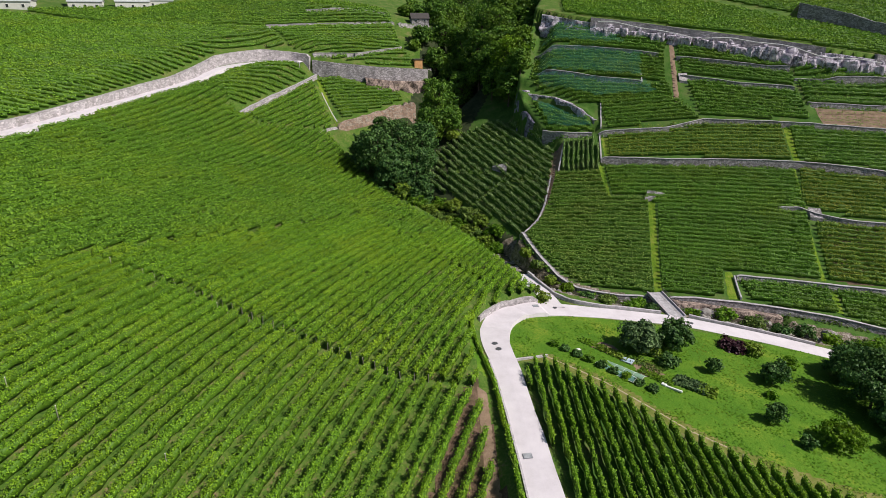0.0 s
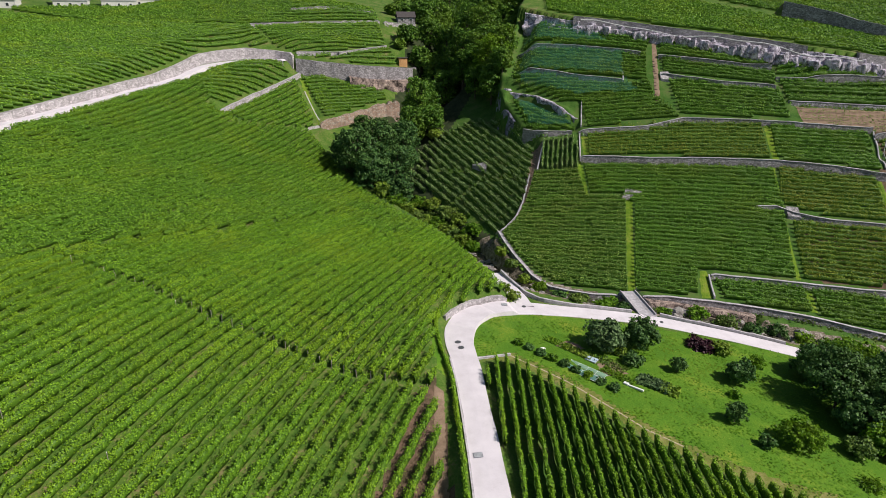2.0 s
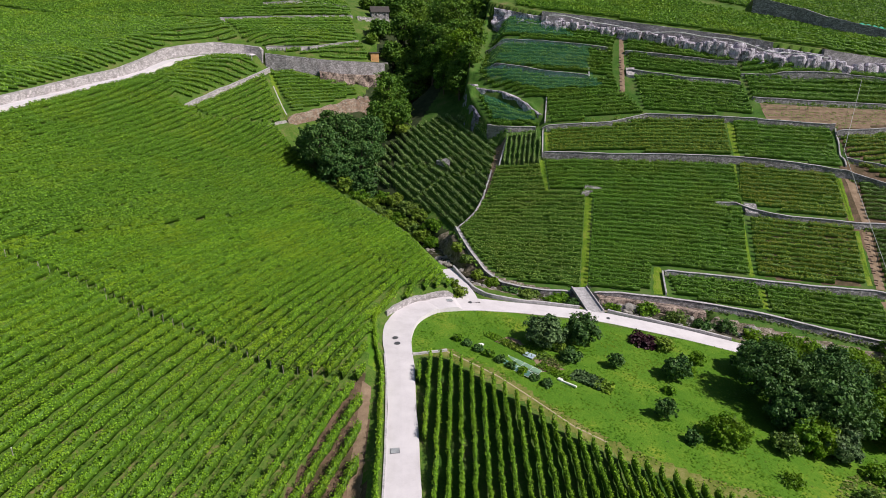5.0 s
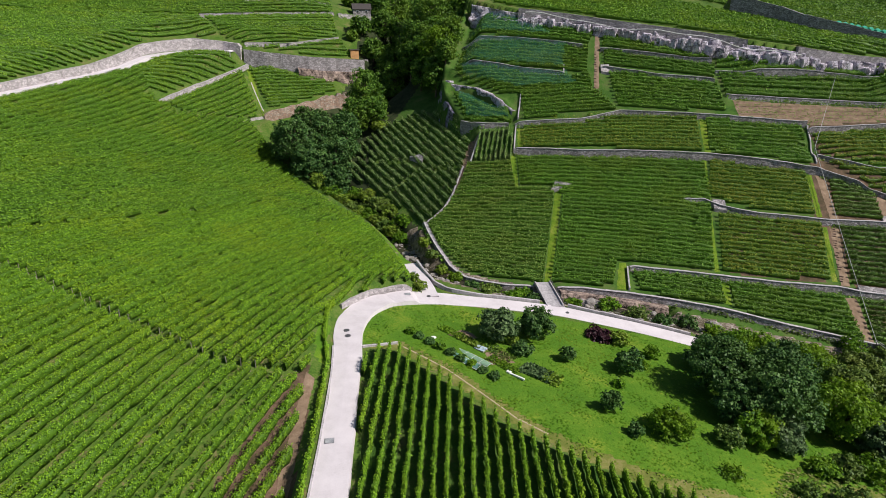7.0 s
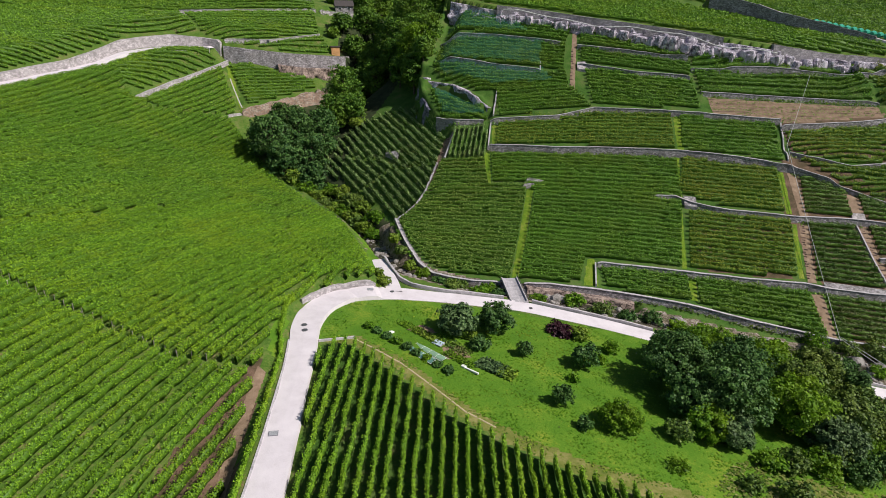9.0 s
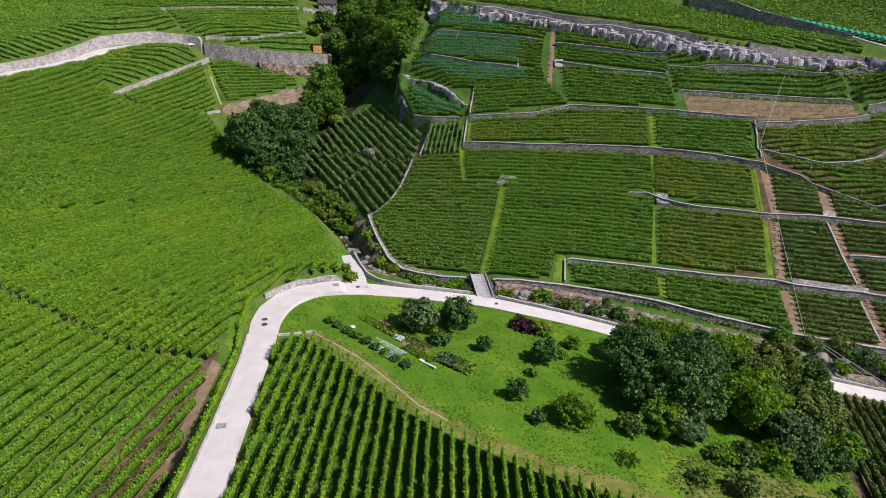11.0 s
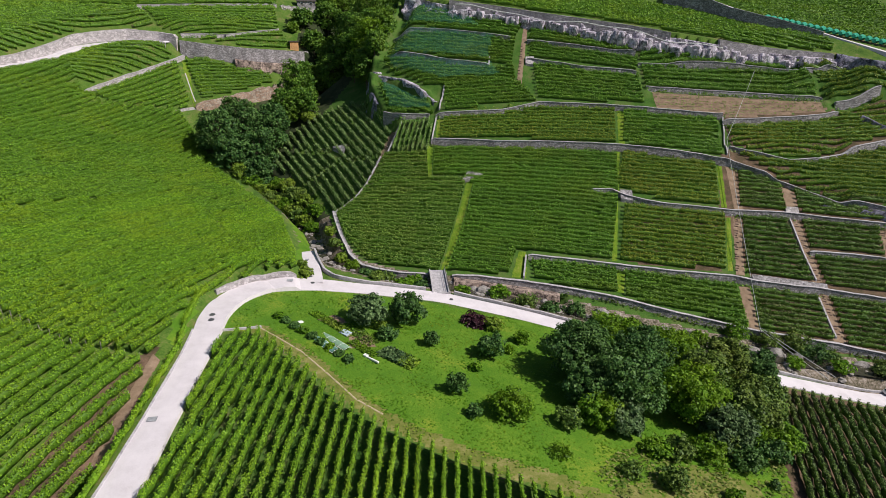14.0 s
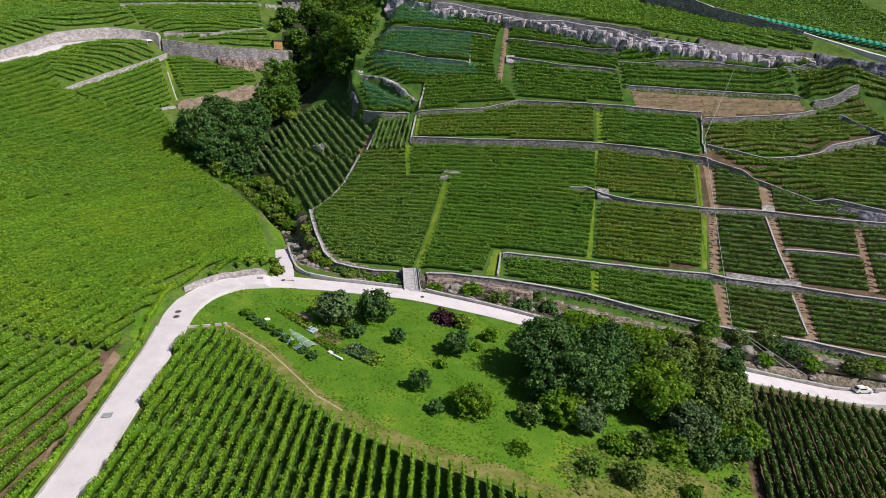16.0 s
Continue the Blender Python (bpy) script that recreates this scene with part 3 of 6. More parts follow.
RAVINE_PLOT = [(-5, 177), (-2.6, 167), (7.4, 150), (17.6, 135.6), (21.2, 139), (24.2, 147), (28, 161), (24.6, 168), (20.5, 178), (14, 185), (6, 184.6), (-1.6, 180)]


def sort_ground(x, y):
    """Which surface lies at a place: 0 vineyard soil, 1 undergrowth, 2 meadow, 3 bare earth, 4 dry grass, 5 ravine floor."""
    k = np.zeros(np.shape(x), int)
    d, _, s = along(STREAM, x, y)
    k = np.where(s < 0, 1, k)
    k = np.where((along(CLIFF, x, y)[2] > 0) & (x > 20), 1, k)
    for p in RED_PLOTS:
        k = np.where(in_poly(p, x, y), 6, k)
    k = np.where(in_poly(FRONT_PLOT, x, y), 0, k)
    k = np.where(in_poly(RAVINE_PLOT, x, y), 1, k)
    k = np.where(in_poly(ORCHARD, x, y), 2, k)
    k = np.where(in_poly([(60, 55), (66, 58), (72, 62), (80, 60), (76, 42), (62, 50)], x, y), 4, k)
    for p in [q for q in BARE if len(q) != 4] + [BROWN]:
        k = np.where(in_poly(p, x, y), 3, k)
    for p in [q for q in GRASSY if len(q) != 4]:
        k = np.where(in_poly(p, x, y), 2, k)
    k = np.where(in_poly(TAN_TRACK, x, y), 4, k)
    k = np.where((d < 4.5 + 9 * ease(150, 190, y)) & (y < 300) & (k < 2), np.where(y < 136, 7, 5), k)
    d, _, s = along(CLIFF, x, y)
    k = np.where((d < 1.8) & (k != 5), 1, k)
    return k


rows_n, cols_n = GX.shape
idx = np.arange(rows_n * cols_n).reshape(rows_n, cols_n)
quads = np.stack([idx[:-1, :-1], idx[:-1, 1:], idx[1:, 1:], idx[1:, :-1]], -1).reshape(-1, 4)
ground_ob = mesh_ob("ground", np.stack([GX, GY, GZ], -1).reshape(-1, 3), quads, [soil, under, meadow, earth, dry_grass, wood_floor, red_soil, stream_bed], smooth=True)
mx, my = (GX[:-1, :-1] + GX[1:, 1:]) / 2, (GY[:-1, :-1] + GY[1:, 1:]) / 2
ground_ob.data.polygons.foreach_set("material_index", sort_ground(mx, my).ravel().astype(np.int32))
tagged(ground_ob, "hillside ground of vineyard soil, meadow grass and earth", "ground", kind="structure")


# ---- lines on the land ----
def resample(pts, step=1.0):
    P = np.asarray([p[:2] for p in pts], float)
    s = np.concatenate([[0], np.cumsum(np.hypot(*np.diff(P, axis=0).T))])
    t = np.linspace(0, s[-1], max(2, int(s[-1] / step) + 1))
    return np.stack([np.interp(t, s, P[:, 0]), np.interp(t, s, P[:, 1])], -1)


def rounded(pts, step=1.0, passes=3):
    P = resample(pts, step)
    for _ in range(passes):
        Q = P.copy()
        Q[1:-1] = (P[:-2] + 2 * P[1:-1] + P[2:]) / 4
        P = Q
    return P


def normals(P):
    d = np.gradient(P, axis=0)
    d /= np.linalg.norm(d, axis=1)[:, None] + 1e-9
    return np.stack([-d[:, 1], d[:, 0]], -1)


def strip(name, P, offsets, zs, mat, closed=True, smooth=False, parent=None, label=""):
    """A ribbon along P: for each offset to its left a height; closed round as a solid."""
    N = normals(P)
    n, k = len(P), len(offsets)
    V = np.empty((n, k, 3))
    for c, (o, z) in enumerate(zip(offsets, zs)):
        o = np.broadcast_to(o, (n,))
        V[:, c, :2] = P + N * o[:, None]
        V[:, c, 2] = z
    F = []
    m = k if closed else k - 1
    for i in range(n - 1):
        for c in range(m):
            e = (c + 1) % k
            F.append((i * k + c, (i + 1) * k + c, (i + 1) * k + e, i * k + e))
    if closed:
        F.append(tuple(range(k)))
        F.append(tuple((n - 1) * k + c for c in range(k))[::-1])
    return mesh_ob(name, V.reshape(-1, 3), F, mat, parent, label, smooth)


def jag(n, size, smooth=2):
    v = rng.normal(0, size, n)
    for _ in range(smooth):
        v[1:-1] = (v[:-2] + v[1:-1] + v[2:]) / 3
    return v


def wall(name, pts, h, mat, label, cap=True, extra=0.12):
    """A dry-stone retaining wall: battered, uneven face, capped with pale slabs."""
    P = resample(pts, 0.8)
    up = 1 if pts[0][0] < pts[-1][0] else -1
    N = normals(P) * up
    hi = np.maximum(height(*(P + N * 0.7).T), height(*(P + N * 0.3).T)) + extra + jag(len(P), 0.06)
    lo = np.minimum(height(*(P - N * 0.8).T), height(*(P - N * 0.4).T)) - 0.35
    hi = np.maximum(hi, lo + 0.35 + abs(h) * 0.6)
    f = 0.5 + jag(len(P), 0.07)
    ob = strip(name, P, [-up * (f + 0.12), -up * (f + 0.02 + jag(len(P), 0.05)), -up * (f - 0.05), up * 0.25, up * 0.25], [lo, lo * 0.5 + hi * 0.5, hi, hi, lo], mat)
    tagged(ob, label, "wall", "terrace walls", "structure")
    if cap:
        strip("coping", P, [-up * (f + 0.06), -up * (f + 0.05), -up * (f - 0.38 + jag(len(P), 0.05)), -up * (f - 0.38)], [hi + 0.002, hi + 0.07 + jag(len(P), 0.03), hi + 0.09, hi + 0.002], kerb_stone, parent=ob, label="pale flat coping slabs")
    return ob


for key, (pts, h) in WALLS.items():
    if key == "red":
        wall("wall_red", pts, h, stone_red, "reddish stone retaining wall below a vineyard terrace", cap=False)
    elif key == "field_low":
        wall("wall_field", pts, h, stone_pale, "pale stone wall crossing the upper vineyard")
    elif key.startswith("upper"):
        wall("wall_terrace", pts, h, stone_pale, "pale stone wall between narrow upper vineyard terraces")
    elif key.startswith("stream"):
        wall("wall_stream", pts, h, stone, "grey dry-stone bank wall along the stream")
    else:
        wall("wall_terrace", pts, h, stone, "grey dry-stone terrace wall with pale coping")



def draped(name, a, b, c, d, mat, label):
    """A thin strip of other ground between the sides a-d and b-c, laid on the land, with ragged edges."""
    a, b, c, d = (np.array(q, float) for q in (a, b, c, d))
    n, m = max(3, int(np.linalg.norm(d - a) / 0.5)), 5
    V = np.empty((n, m, 3))
    for i in range(n):
        f = i / (n - 1)
        l, r = a + (d - a) * f, b + (c - b) * f
        for k in range(m):
            g = k / (m - 1)
            q = l + (r - l) * g + (r - l) * (rng.normal(0, 0.05) if k in (0, m - 1) else 0)
            V[i, k, :2] = q
    V[:, :, 2] = height(V[:, :, 0], V[:, :, 1]) + 0.05
    V[:, 0, 2] -= 0.1
    V[:, -1, 2] -= 0.1
    I = np.arange(n * m).reshape(n, m)
    F = np.stack([I[:-1, :-1], I[:-1, 1:], I[1:, 1:], I[1:, :-1]], -1).reshape(-1, 4)
    return tagged(mesh_ob(name, V.reshape(-1, 3), F, mat, smooth=True), label, "path", kind="structure")


for q in BARE:
    if len(q) == 4:
        draped("earth_path", *q, earth, "bare reddish earth path between vine plots")
draped("earth_path", (4.6, 30), (6.6, 30), (5.6, 68.4), (4.0, 69.5), earth, "bare reddish earth strip between vines and the lane's hedge")
for q in GRASSY:
    if len(q) == 4:
        draped("grass_path", *q, path_grass, "narrow green grass path between vine plots")


# ---- the lane and the roads ----
LANE = [(10.9, -60, 3.7), (10.8, 20, 3.7), (10.45, 46, 3.7), (10.15, 53, 3.7), (9.55, 63, 3.5), (9.1, 69, 3.5), (8.65, 75, 3.7), (7.6, 82, 4.0), (7.8, 87, 4.6), (9.2, 91.4, 4.8), (12.0, 95.1, 4.9), (16, 97, 5.0), (20, 97.9, 4.8), (28, 98.4, 4.0), (41, 98.9, 3.9), (55, 96.3, 3.8), (64, 94, 3.8), (78, 91, 3.8),
        (95, 88.4, 3.8), (108, 88, 3.8), (125, 88.6, 3.8), (160, 88, 3.8)]


def road(name, pts, wide, mat, label, lift=0.05):
    P = rounded(pts, 1.0, 4)
    if len(pts[0]) > 2:
        k = np.array([np.argmin((P[:, 0] - q[0]) ** 2 + (P[:, 1] - q[1]) ** 2) for q in pts])
        width = np.interp(np.arange(len(P)), k, [q[2] for q in pts])
    else:
        width = np.full(len(P), wide)
    N = normals(P)
    z = sum(height(*(P + N * k).T) for k in (-wide * 0.4, 0, wide * 0.4)) / 3
    for _ in range(6):
        z[1:-1] = (z[:-2] + 2 * z[1:-1] + z[2:]) / 4
    hi = np.maximum.reduce([height(*(P + N * k).T) for k in (-wide * 0.48, -wide * 0.25, 0, wide * 0.25, wide * 0.48)])
    z = np.maximum(z, hi - 0.12) + lift + 0.08
    w = width / 2 + jag(len(P), 0.06)
    ob = strip(name, P, [-w - 0.25, -w, 0, w, w + 0.25], [z - 1.6, z, z + 0.03, z, z - 1.6], mat, closed=False)
    return tagged(ob, label, "road", kind="structure"), P, z


lane, LP, LZ = road("lane", LANE, 4.9, concrete, "narrow pale concrete lane bending beside the stream")
side_lane, SP, SZ = road("side_lane", [(19.5, 98.2), (18.6, 102.5), (16.8, 108.5), (15.4, 114)], 2.8, concrete, "short pale concrete spur beside the stream")
upper_road, UP_, UZ = road("upper_road", [(-91, 95), (-84.6, 121.5), (-82.7, 130.8), (-79.4, 146.7), (-75.1, 166.5), (-72.4, 177.8), (-69.7, 187.2), (-66, 196.5), (-61.5, 201.6), (-55, 206.6), (-48, 209.9), (-44.6, 209.2)], 3.2, concrete, "pale concrete road climbing below a stone wall")
TOP_ROAD = [(112, 212), (124.5, 204), (130.7, 197), (137.5, 193), (144, 190), (149.7, 186), (156.7, 181), (163, 175), (172, 167)]
top_road, TP_, TZ = road("top_road", TOP_ROAD, 3.4, concrete, "pale road above the cliff")


def lane_height(x, y):
    k = np.argmin((LP[:, 0] - x) ** 2 + (LP[:, 1] - y) ** 2)
    return float(LZ[k])


def low_wall(name, pts, high, thick, mat, label, base=None):
    P = rounded(pts, 0.9, 2)
    z = height(*P.T) if base is None else np.array([base(*p) for p in P])
    top = z + high + jag(len(P), 0.03)
    ob = strip(name, P, [-thick / 2, -thick / 2 + 0.03, thick / 2 - 0.03, thick / 2], [z - 0.5, top, top + 0.02, z - 0.5], mat)
    return tagged(ob, label, "wall", kind="structure")


low_wall("parapet_stream", [(16.6, 114), (18.4, 108.6), (20.2, 104), (22.6, 101.6), (28, 100.9), (38.6, 101.3)], 0.45, 0.4, kerb_stone, "low pale parapet between lane and stream", lane_height)
low_wall("parapet_stream", [(43.6, 101.1), (55, 98.6), (64, 96.4)], 0.4, 0.4, kerb_stone, "low pale parapet between lane and stream", lane_height)
low_wall("parapet_stream", [(94, 90.9), (108, 90.5), (125, 91), (150, 90.5)], 0.35, 0.4, kerb_stone, "low pale parapet between lane and stream", lane_height)

low_wall("kerb", [(8.7, 30), (8.45, 48), (8.1, 56), (7.6, 64), (7.1, 71), (6.3, 77.4)], 0.12, 0.28, kerb_stone, "low pale concrete kerb along the lane", lane_height)
low_wall("wall_lane", [(16.2, 99.1), (12.6, 97.6), (9.4, 95.2), (7.0, 92.4), (5.6, 89.4)], 1.0, 0.45, stone_pale, "low pale stone wall round the bend of the lane", lane_height)

# the wall above the upper road, and the tall terrace wall that goes on from it
UW = [q[:2] for q in UPPER_WALL[1:13]] + [(-42.2, 211)]
P = rounded(UW, 0.9, 1)
z = height(*(P + normals(P) * -1.5).T)
zt = along(UPPER_WALL, *P.T)[1] + 0.15 + jag(len(P), 0.04)
uw = strip("wall_upper_road", P, [-1.25 + jag(len(P), 0.05), -1.05, 0.25, 0.25], [z - 0.5, zt, zt + 0.03, z - 0.5], stone_pale)
tagged(uw, "tall pale stone wall above the climbing road", "wall", kind="structure")
P = resample([(-41.6, 210.7), (-34.8, 211.3), (-22, 214.4), (-6.3, 222.9), (-4.2, 225.6)], 0.7)
z = height(*(P - normals(P) * 2.0).T)
zt = along(UPPER_WALL, *P.T)[1] + 0.1 + jag(len(P), 0.05)
tw = strip("wall_tall", P, [-0.9 + jag(len(P), 0.2), -0.65 + jag(len(P), 0.15), -0.5, 0.3, 0.3], [z - 1.5, z * 0.5 + zt * 0.5, zt, zt, z - 1.5], stone)
tagged(tw, "tall grey stone wall carrying the hut terrace", "wall", kind="structure")


# ---- rock faces ----
def crag(name, pts, label, bulge=1.3, above=0.3, back=1.2, levels=12, foot=None, height_min=2.0, mat=None, ledge=0.0, reach=1.6):
    P = rounded(pts, 0.7, 1)
    N = normals(P)
    lo = height(*(P - N * 2.2).T) - 0.8 if foot is None else foot
    hi = np.maximum(height(*(P + N * reach).T) + above, lo + height_min)
    n = len(P)
    V = np.empty((n, levels + 2, 3))
    for c in range(levels + 2):
        f = min(c / (levels - 1), 1.0)
        for i in range(n):
            zz = lo[i] + (hi[i] - lo[i]) * f
            q = Vector((P[i, 0] * 0.42, P[i, 1] * 0.42, zz * 0.36))
            cell = noise.cell(q * 0.9) * 0.5 + noise.cell(q * 2.1) * 0.3 + noise.noise(q) * 0.9 + noise.noise(q * 2.7) * 0.45 + abs(noise.noise(q * 0.5)) * 0.9
            o = -1.25 - bulge * (cell * 0.75 + 0.2) * (1 - 0.35 * f) + 0.55 * f
            if f < 0.56 + 0.3 * noise.noise(Vector((P[i, 0] * 0.08, P[i, 1] * 0.08, 3.0))):
                o -= ledge * (0.6 + 0.8 * abs(noise.noise(q * 0.7)))
            if c >= levels:
                o = back * (c - levels + 1)
                zz = hi[i] - 0.25 * (c - levels + 1)
            V[i, c] = (*(P[i] + N[i] * o), zz)
    k = levels + 2
    I = np.arange(n * k).reshape(n, k)
    F = np.stack([I[:-1, :-1], I[1:, :-1], I[1:, 1:], I[:-1, 1:]], -1).reshape(-1, 4)
    ob = mesh_ob(name, V.reshape(-1, 3), F, mat or rock)
    return tagged(ob, label, "cliff", kind="structure")


cliff = crag("cliff", [(31, 206.5), (43, 199.5), (58, 196), (74, 190.3), (92, 184.5), (106, 178.9), (118, 176.2), (129, 176.4), (140, 176.2), (149, 175.2)], "grey and white rock band below the upper vineyard", 1.5, -1.2, levels=18, ledge=0.9)


def cliff_line(pts):
    """The line, its foot and its upper edge."""
    P = rounded(pts, 0.8, 1)
    N = normals(P)
    return P, N, height(*(P - N * 2.2).T), height(*(P + N * 1.6).T)


for pts in ([(44, 199.3), (58, 196), (74, 190.3), (92, 184.5), (104, 179.8)], [(116, 176.6), (122, 176.3), (129, 176.4), (140, 176.2), (147, 175.4)]):
    P, N, lo, hi = cliff_line(pts)
    ob = strip("wall_cliff", P, [-1.4 + jag(len(P), 0.08), -1.15 + jag(len(P), 0.06), -1.0, 0.6, 0.6], [hi - 3.4, hi - 1.4, hi + 0.15 + jag(len(P), 0.06), hi + 0.15, hi - 3.4], stone_lilac)
    tagged(ob, "old grey-violet masonry on top of the rock band", "wall", kind="structure")


def outcrop(x, y, z, r, tall, turn):
    """A rounded block of rock with a flat pale top, parted by clefts."""
    bm = bmesh.new()
    bmesh.ops.create_icosphere(bm, subdivisions=3, radius=1)
    q = Vector((x * 0.9, y * 0.7, z * 0.3))
    for v in bm.verts:
        c = v.co.copy()
        m = max(abs(c.x), abs(c.y), abs(c.z))
        c = c.lerp(c / m, 0.55)
        c *= 1 + 0.3 * noise.noise(c * 1.2 + q) + 0.12 * noise.noise(c * 3.1 + q) + 0.06 * noise.cell(c * 2.3 + q)
        v.co = Vector((c.x * r, c.y * r * 0.75, min(c.z, 0.8) * tall / 2))
    ob = part("rock", bm, rock, cliff)
    ob.matrix_world = pose(x, y, z + tall * 0.38, rng.uniform(-8, 8), rng.uniform(-8, 8), turn)


P, N, lo, hi = cliff_line([(44, 199.3), (58, 196), (74, 190.3), (92, 184.5), (106, 178.9), (118, 176.2), (129, 176.4), (140, 176.2), (148, 175.4)])
i = 2
while i < len(P) - 2:
    big = noise.noise(Vector((P[i, 0] * 0.07, 1.0, 0.0))) + rng.uniform(-0.2, 0.5)
    r = 0.9 + 1.0 * max(0.0, big) + rng.uniform(0, 0.4)
    tall = min((hi[i] - lo[i]) * rng.uniform(0.55, 0.95), 1.6 + 2.6 * r)
    out = 2.0 + rng.uniform(0, 1.0)
    outcrop(P[i, 0] - N[i, 0] * out, P[i, 1] - N[i, 1] * out, lo[i] - 0.4, r, tall, math.degrees(math.atan2(N[i, 1], N[i, 0])) + rng.uniform(60, 120))
    i += max(2, int(r * rng.uniform(1.7, 3.4)))
P, N, lo, hi = cliff_line([(46, 198.6), (58, 196), (74, 190.3), (92, 184.5), (106, 178.9), (117, 176.4)])
f = 0.72 + 0.12 * np.sin(P[:, 0] * 0.16) + 0.06 * np.sin(P[:, 0] * 0.41)
V, F = tube_data(np.column_stack([P - N * 2.5, lo + (hi - lo) * f]), [0.1] * len(P), 6)
tagged(mesh_ob("water_pipe", V, F, white_paint), "thin white pipe slung along the rock band", "pipe")
crag("cliff_shaded", [(148, 175.4), (158, 171), (170, 165), (185, 158)], "rock face below the upper road, tinted dark for shade", 1.5, mat=rock_shade_tint)
crag("crag_red", [(-25, 211.6), (-17, 215.2), (-10, 219.2), (-5.4, 222)], "brown broken rock below the tall wall", 1.5, -4.2, mat=rock_brown, reach=3.4)
crag("bank_crag", [(43.8, 109.4), (50, 109.2), (57, 108.6), (64, 107.6)], "broken brown rock bank under the stream wall", 1.3, -1.6, mat=rock_brown)
crag("crag_shade", [(146.5, 156.4), (149, 153.6), (153.4, 150.4), (160, 145)], "broken rock ending the east terraces, tinted dark for shade", 1.2, 0.2, height_min=3.0, mat=rock_shade_tint)
crag("crag_shade", [(126, 134.4), (132, 131.6), (138, 130.6), (146, 128.6)], "broken rock under the slanting wall, tinted dark for shade", 0.8, -0.6, height_min=1.8, mat=rock_shade_tint)
crag("ravine_crag", [(23.4, 190), (22, 182), (23, 176.6), (25.2, 170.6)], "rock spur at the mouth of the ravine, tinted dark for shade", 0.9, -1.4, 0.2, mat=rock_shade_tint)
crag("net_crag", [(22.4, 182.6), (26, 180.4), (30.5, 178), (35, 173.6), (38, 169.8), (40.4, 166.8)], "pale rock face above a netted terrace", 0.7, -0.1, height_min=2.0)


# ---- vines ----
def clip_rows(poly_pts, heading, spacing, phase=0.5):
    """Parallel lines through a plot: their ends."""
    a = radians(heading)
    c, s = math.cos(a), math.sin(a)
    Q = [(x * c + y * s, -x * s + y * c) for x, y in poly_pts]
    lo, hi = min(q[1] for q in Q), max(q[1] for q in Q)
    out, v = [], lo + spacing * phase
    while v < hi:
        cuts = []
        for (u0, v0), (u1, v1) in zip(Q, Q[1:] + Q[:1]):
            if (v0 > v) != (v1 > v):
                cuts.append(u0 + (v - v0) / (v1 - v0) * (u1 - u0))
        cuts.sort()
        for u0, u1 in zip(cuts[::2], cuts[1::2]):
            if u1 - u0 > 1.5:
                out.append(((u0 * c - v * s, u0 * s + v * c), (u1 * c - v * s, u1 * s + v * c)))
        v += spacing * rng.uniform(0.97, 1.03)
    return out


def row_leaves(a, b, tall, wide, per_m, size, gaps):
    """Foliage of one trellised row from a to b: a ragged core and many leaves."""
    a, b = np.asarray(a), np.asarray(b)
    L = float(np.hypot(*(b - a)))
    d = (b - a) / L
    side = np.array([-d[1], d[0]])
    k = max(2, int(L / (1.9 if size >= 0.3 else 1.0)) + 1)
    t = np.linspace(0, L, k)
    full = np.clip(0.72 + 0.25 * np.sin(t * 1.9 + rng.uniform(0, 6)) * np.sin(t * 0.37 + rng.uniform(0, 6)) + rng.normal(0, 0.13, k), 0.15, 1)
    full = np.where(rng.uniform(size=k) < gaps, 0.12, full)
    wob = rng.normal(0, 0.06, k)
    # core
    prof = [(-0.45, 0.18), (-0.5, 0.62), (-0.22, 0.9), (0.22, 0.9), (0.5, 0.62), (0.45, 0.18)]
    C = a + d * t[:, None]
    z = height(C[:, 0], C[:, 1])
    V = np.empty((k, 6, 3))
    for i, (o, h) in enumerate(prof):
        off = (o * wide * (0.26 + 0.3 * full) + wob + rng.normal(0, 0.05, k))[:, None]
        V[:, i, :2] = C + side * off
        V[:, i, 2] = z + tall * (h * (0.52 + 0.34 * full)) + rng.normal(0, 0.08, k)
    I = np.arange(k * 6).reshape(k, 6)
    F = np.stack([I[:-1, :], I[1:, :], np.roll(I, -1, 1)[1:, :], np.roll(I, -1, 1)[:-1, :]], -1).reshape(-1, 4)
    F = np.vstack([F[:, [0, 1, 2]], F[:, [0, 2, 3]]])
    # leaves, fuller round each stock
    plant, ph = (1.1, rng.uniform(0, 3)) if size < 0.3 else (2.0, rng.uniform(0, 3))
    n, size = int(L * per_m * 2.35), size * 0.64
    s = rng.uniform(0, L, n)
    f = np.interp(s, t, full)
    keep = rng.uniform(size=n) < (f + 0.15) * (0.4 + 0.8 * np.sin(math.pi * s / plant + ph) ** 2)
    s, f = s[keep], f[keep]
    n = len(s)
    o = rng.normal(0, 0.25, n) * wide + np.interp(s, t, wob)
    h = tall * (0.25 + 0.8 * rng.beta(2.2, 1.5, n)) * (0.7 + 0.32 * f)
    Q = a + d * s[:, None] + side * o[:, None]
    pts = np.column_stack([Q, height(Q[:, 0], Q[:, 1]) + h])
    out = np.column_stack([side[0] * np.sign(o) * 0.7, side[1] * np.sign(o) * 0.7, np.zeros(n)])
    LV, LF = leaf_cards(pts, size, 0.8, out)
    if tall < 1:
        return LV, LF, 0
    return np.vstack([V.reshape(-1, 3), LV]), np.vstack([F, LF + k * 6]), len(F)


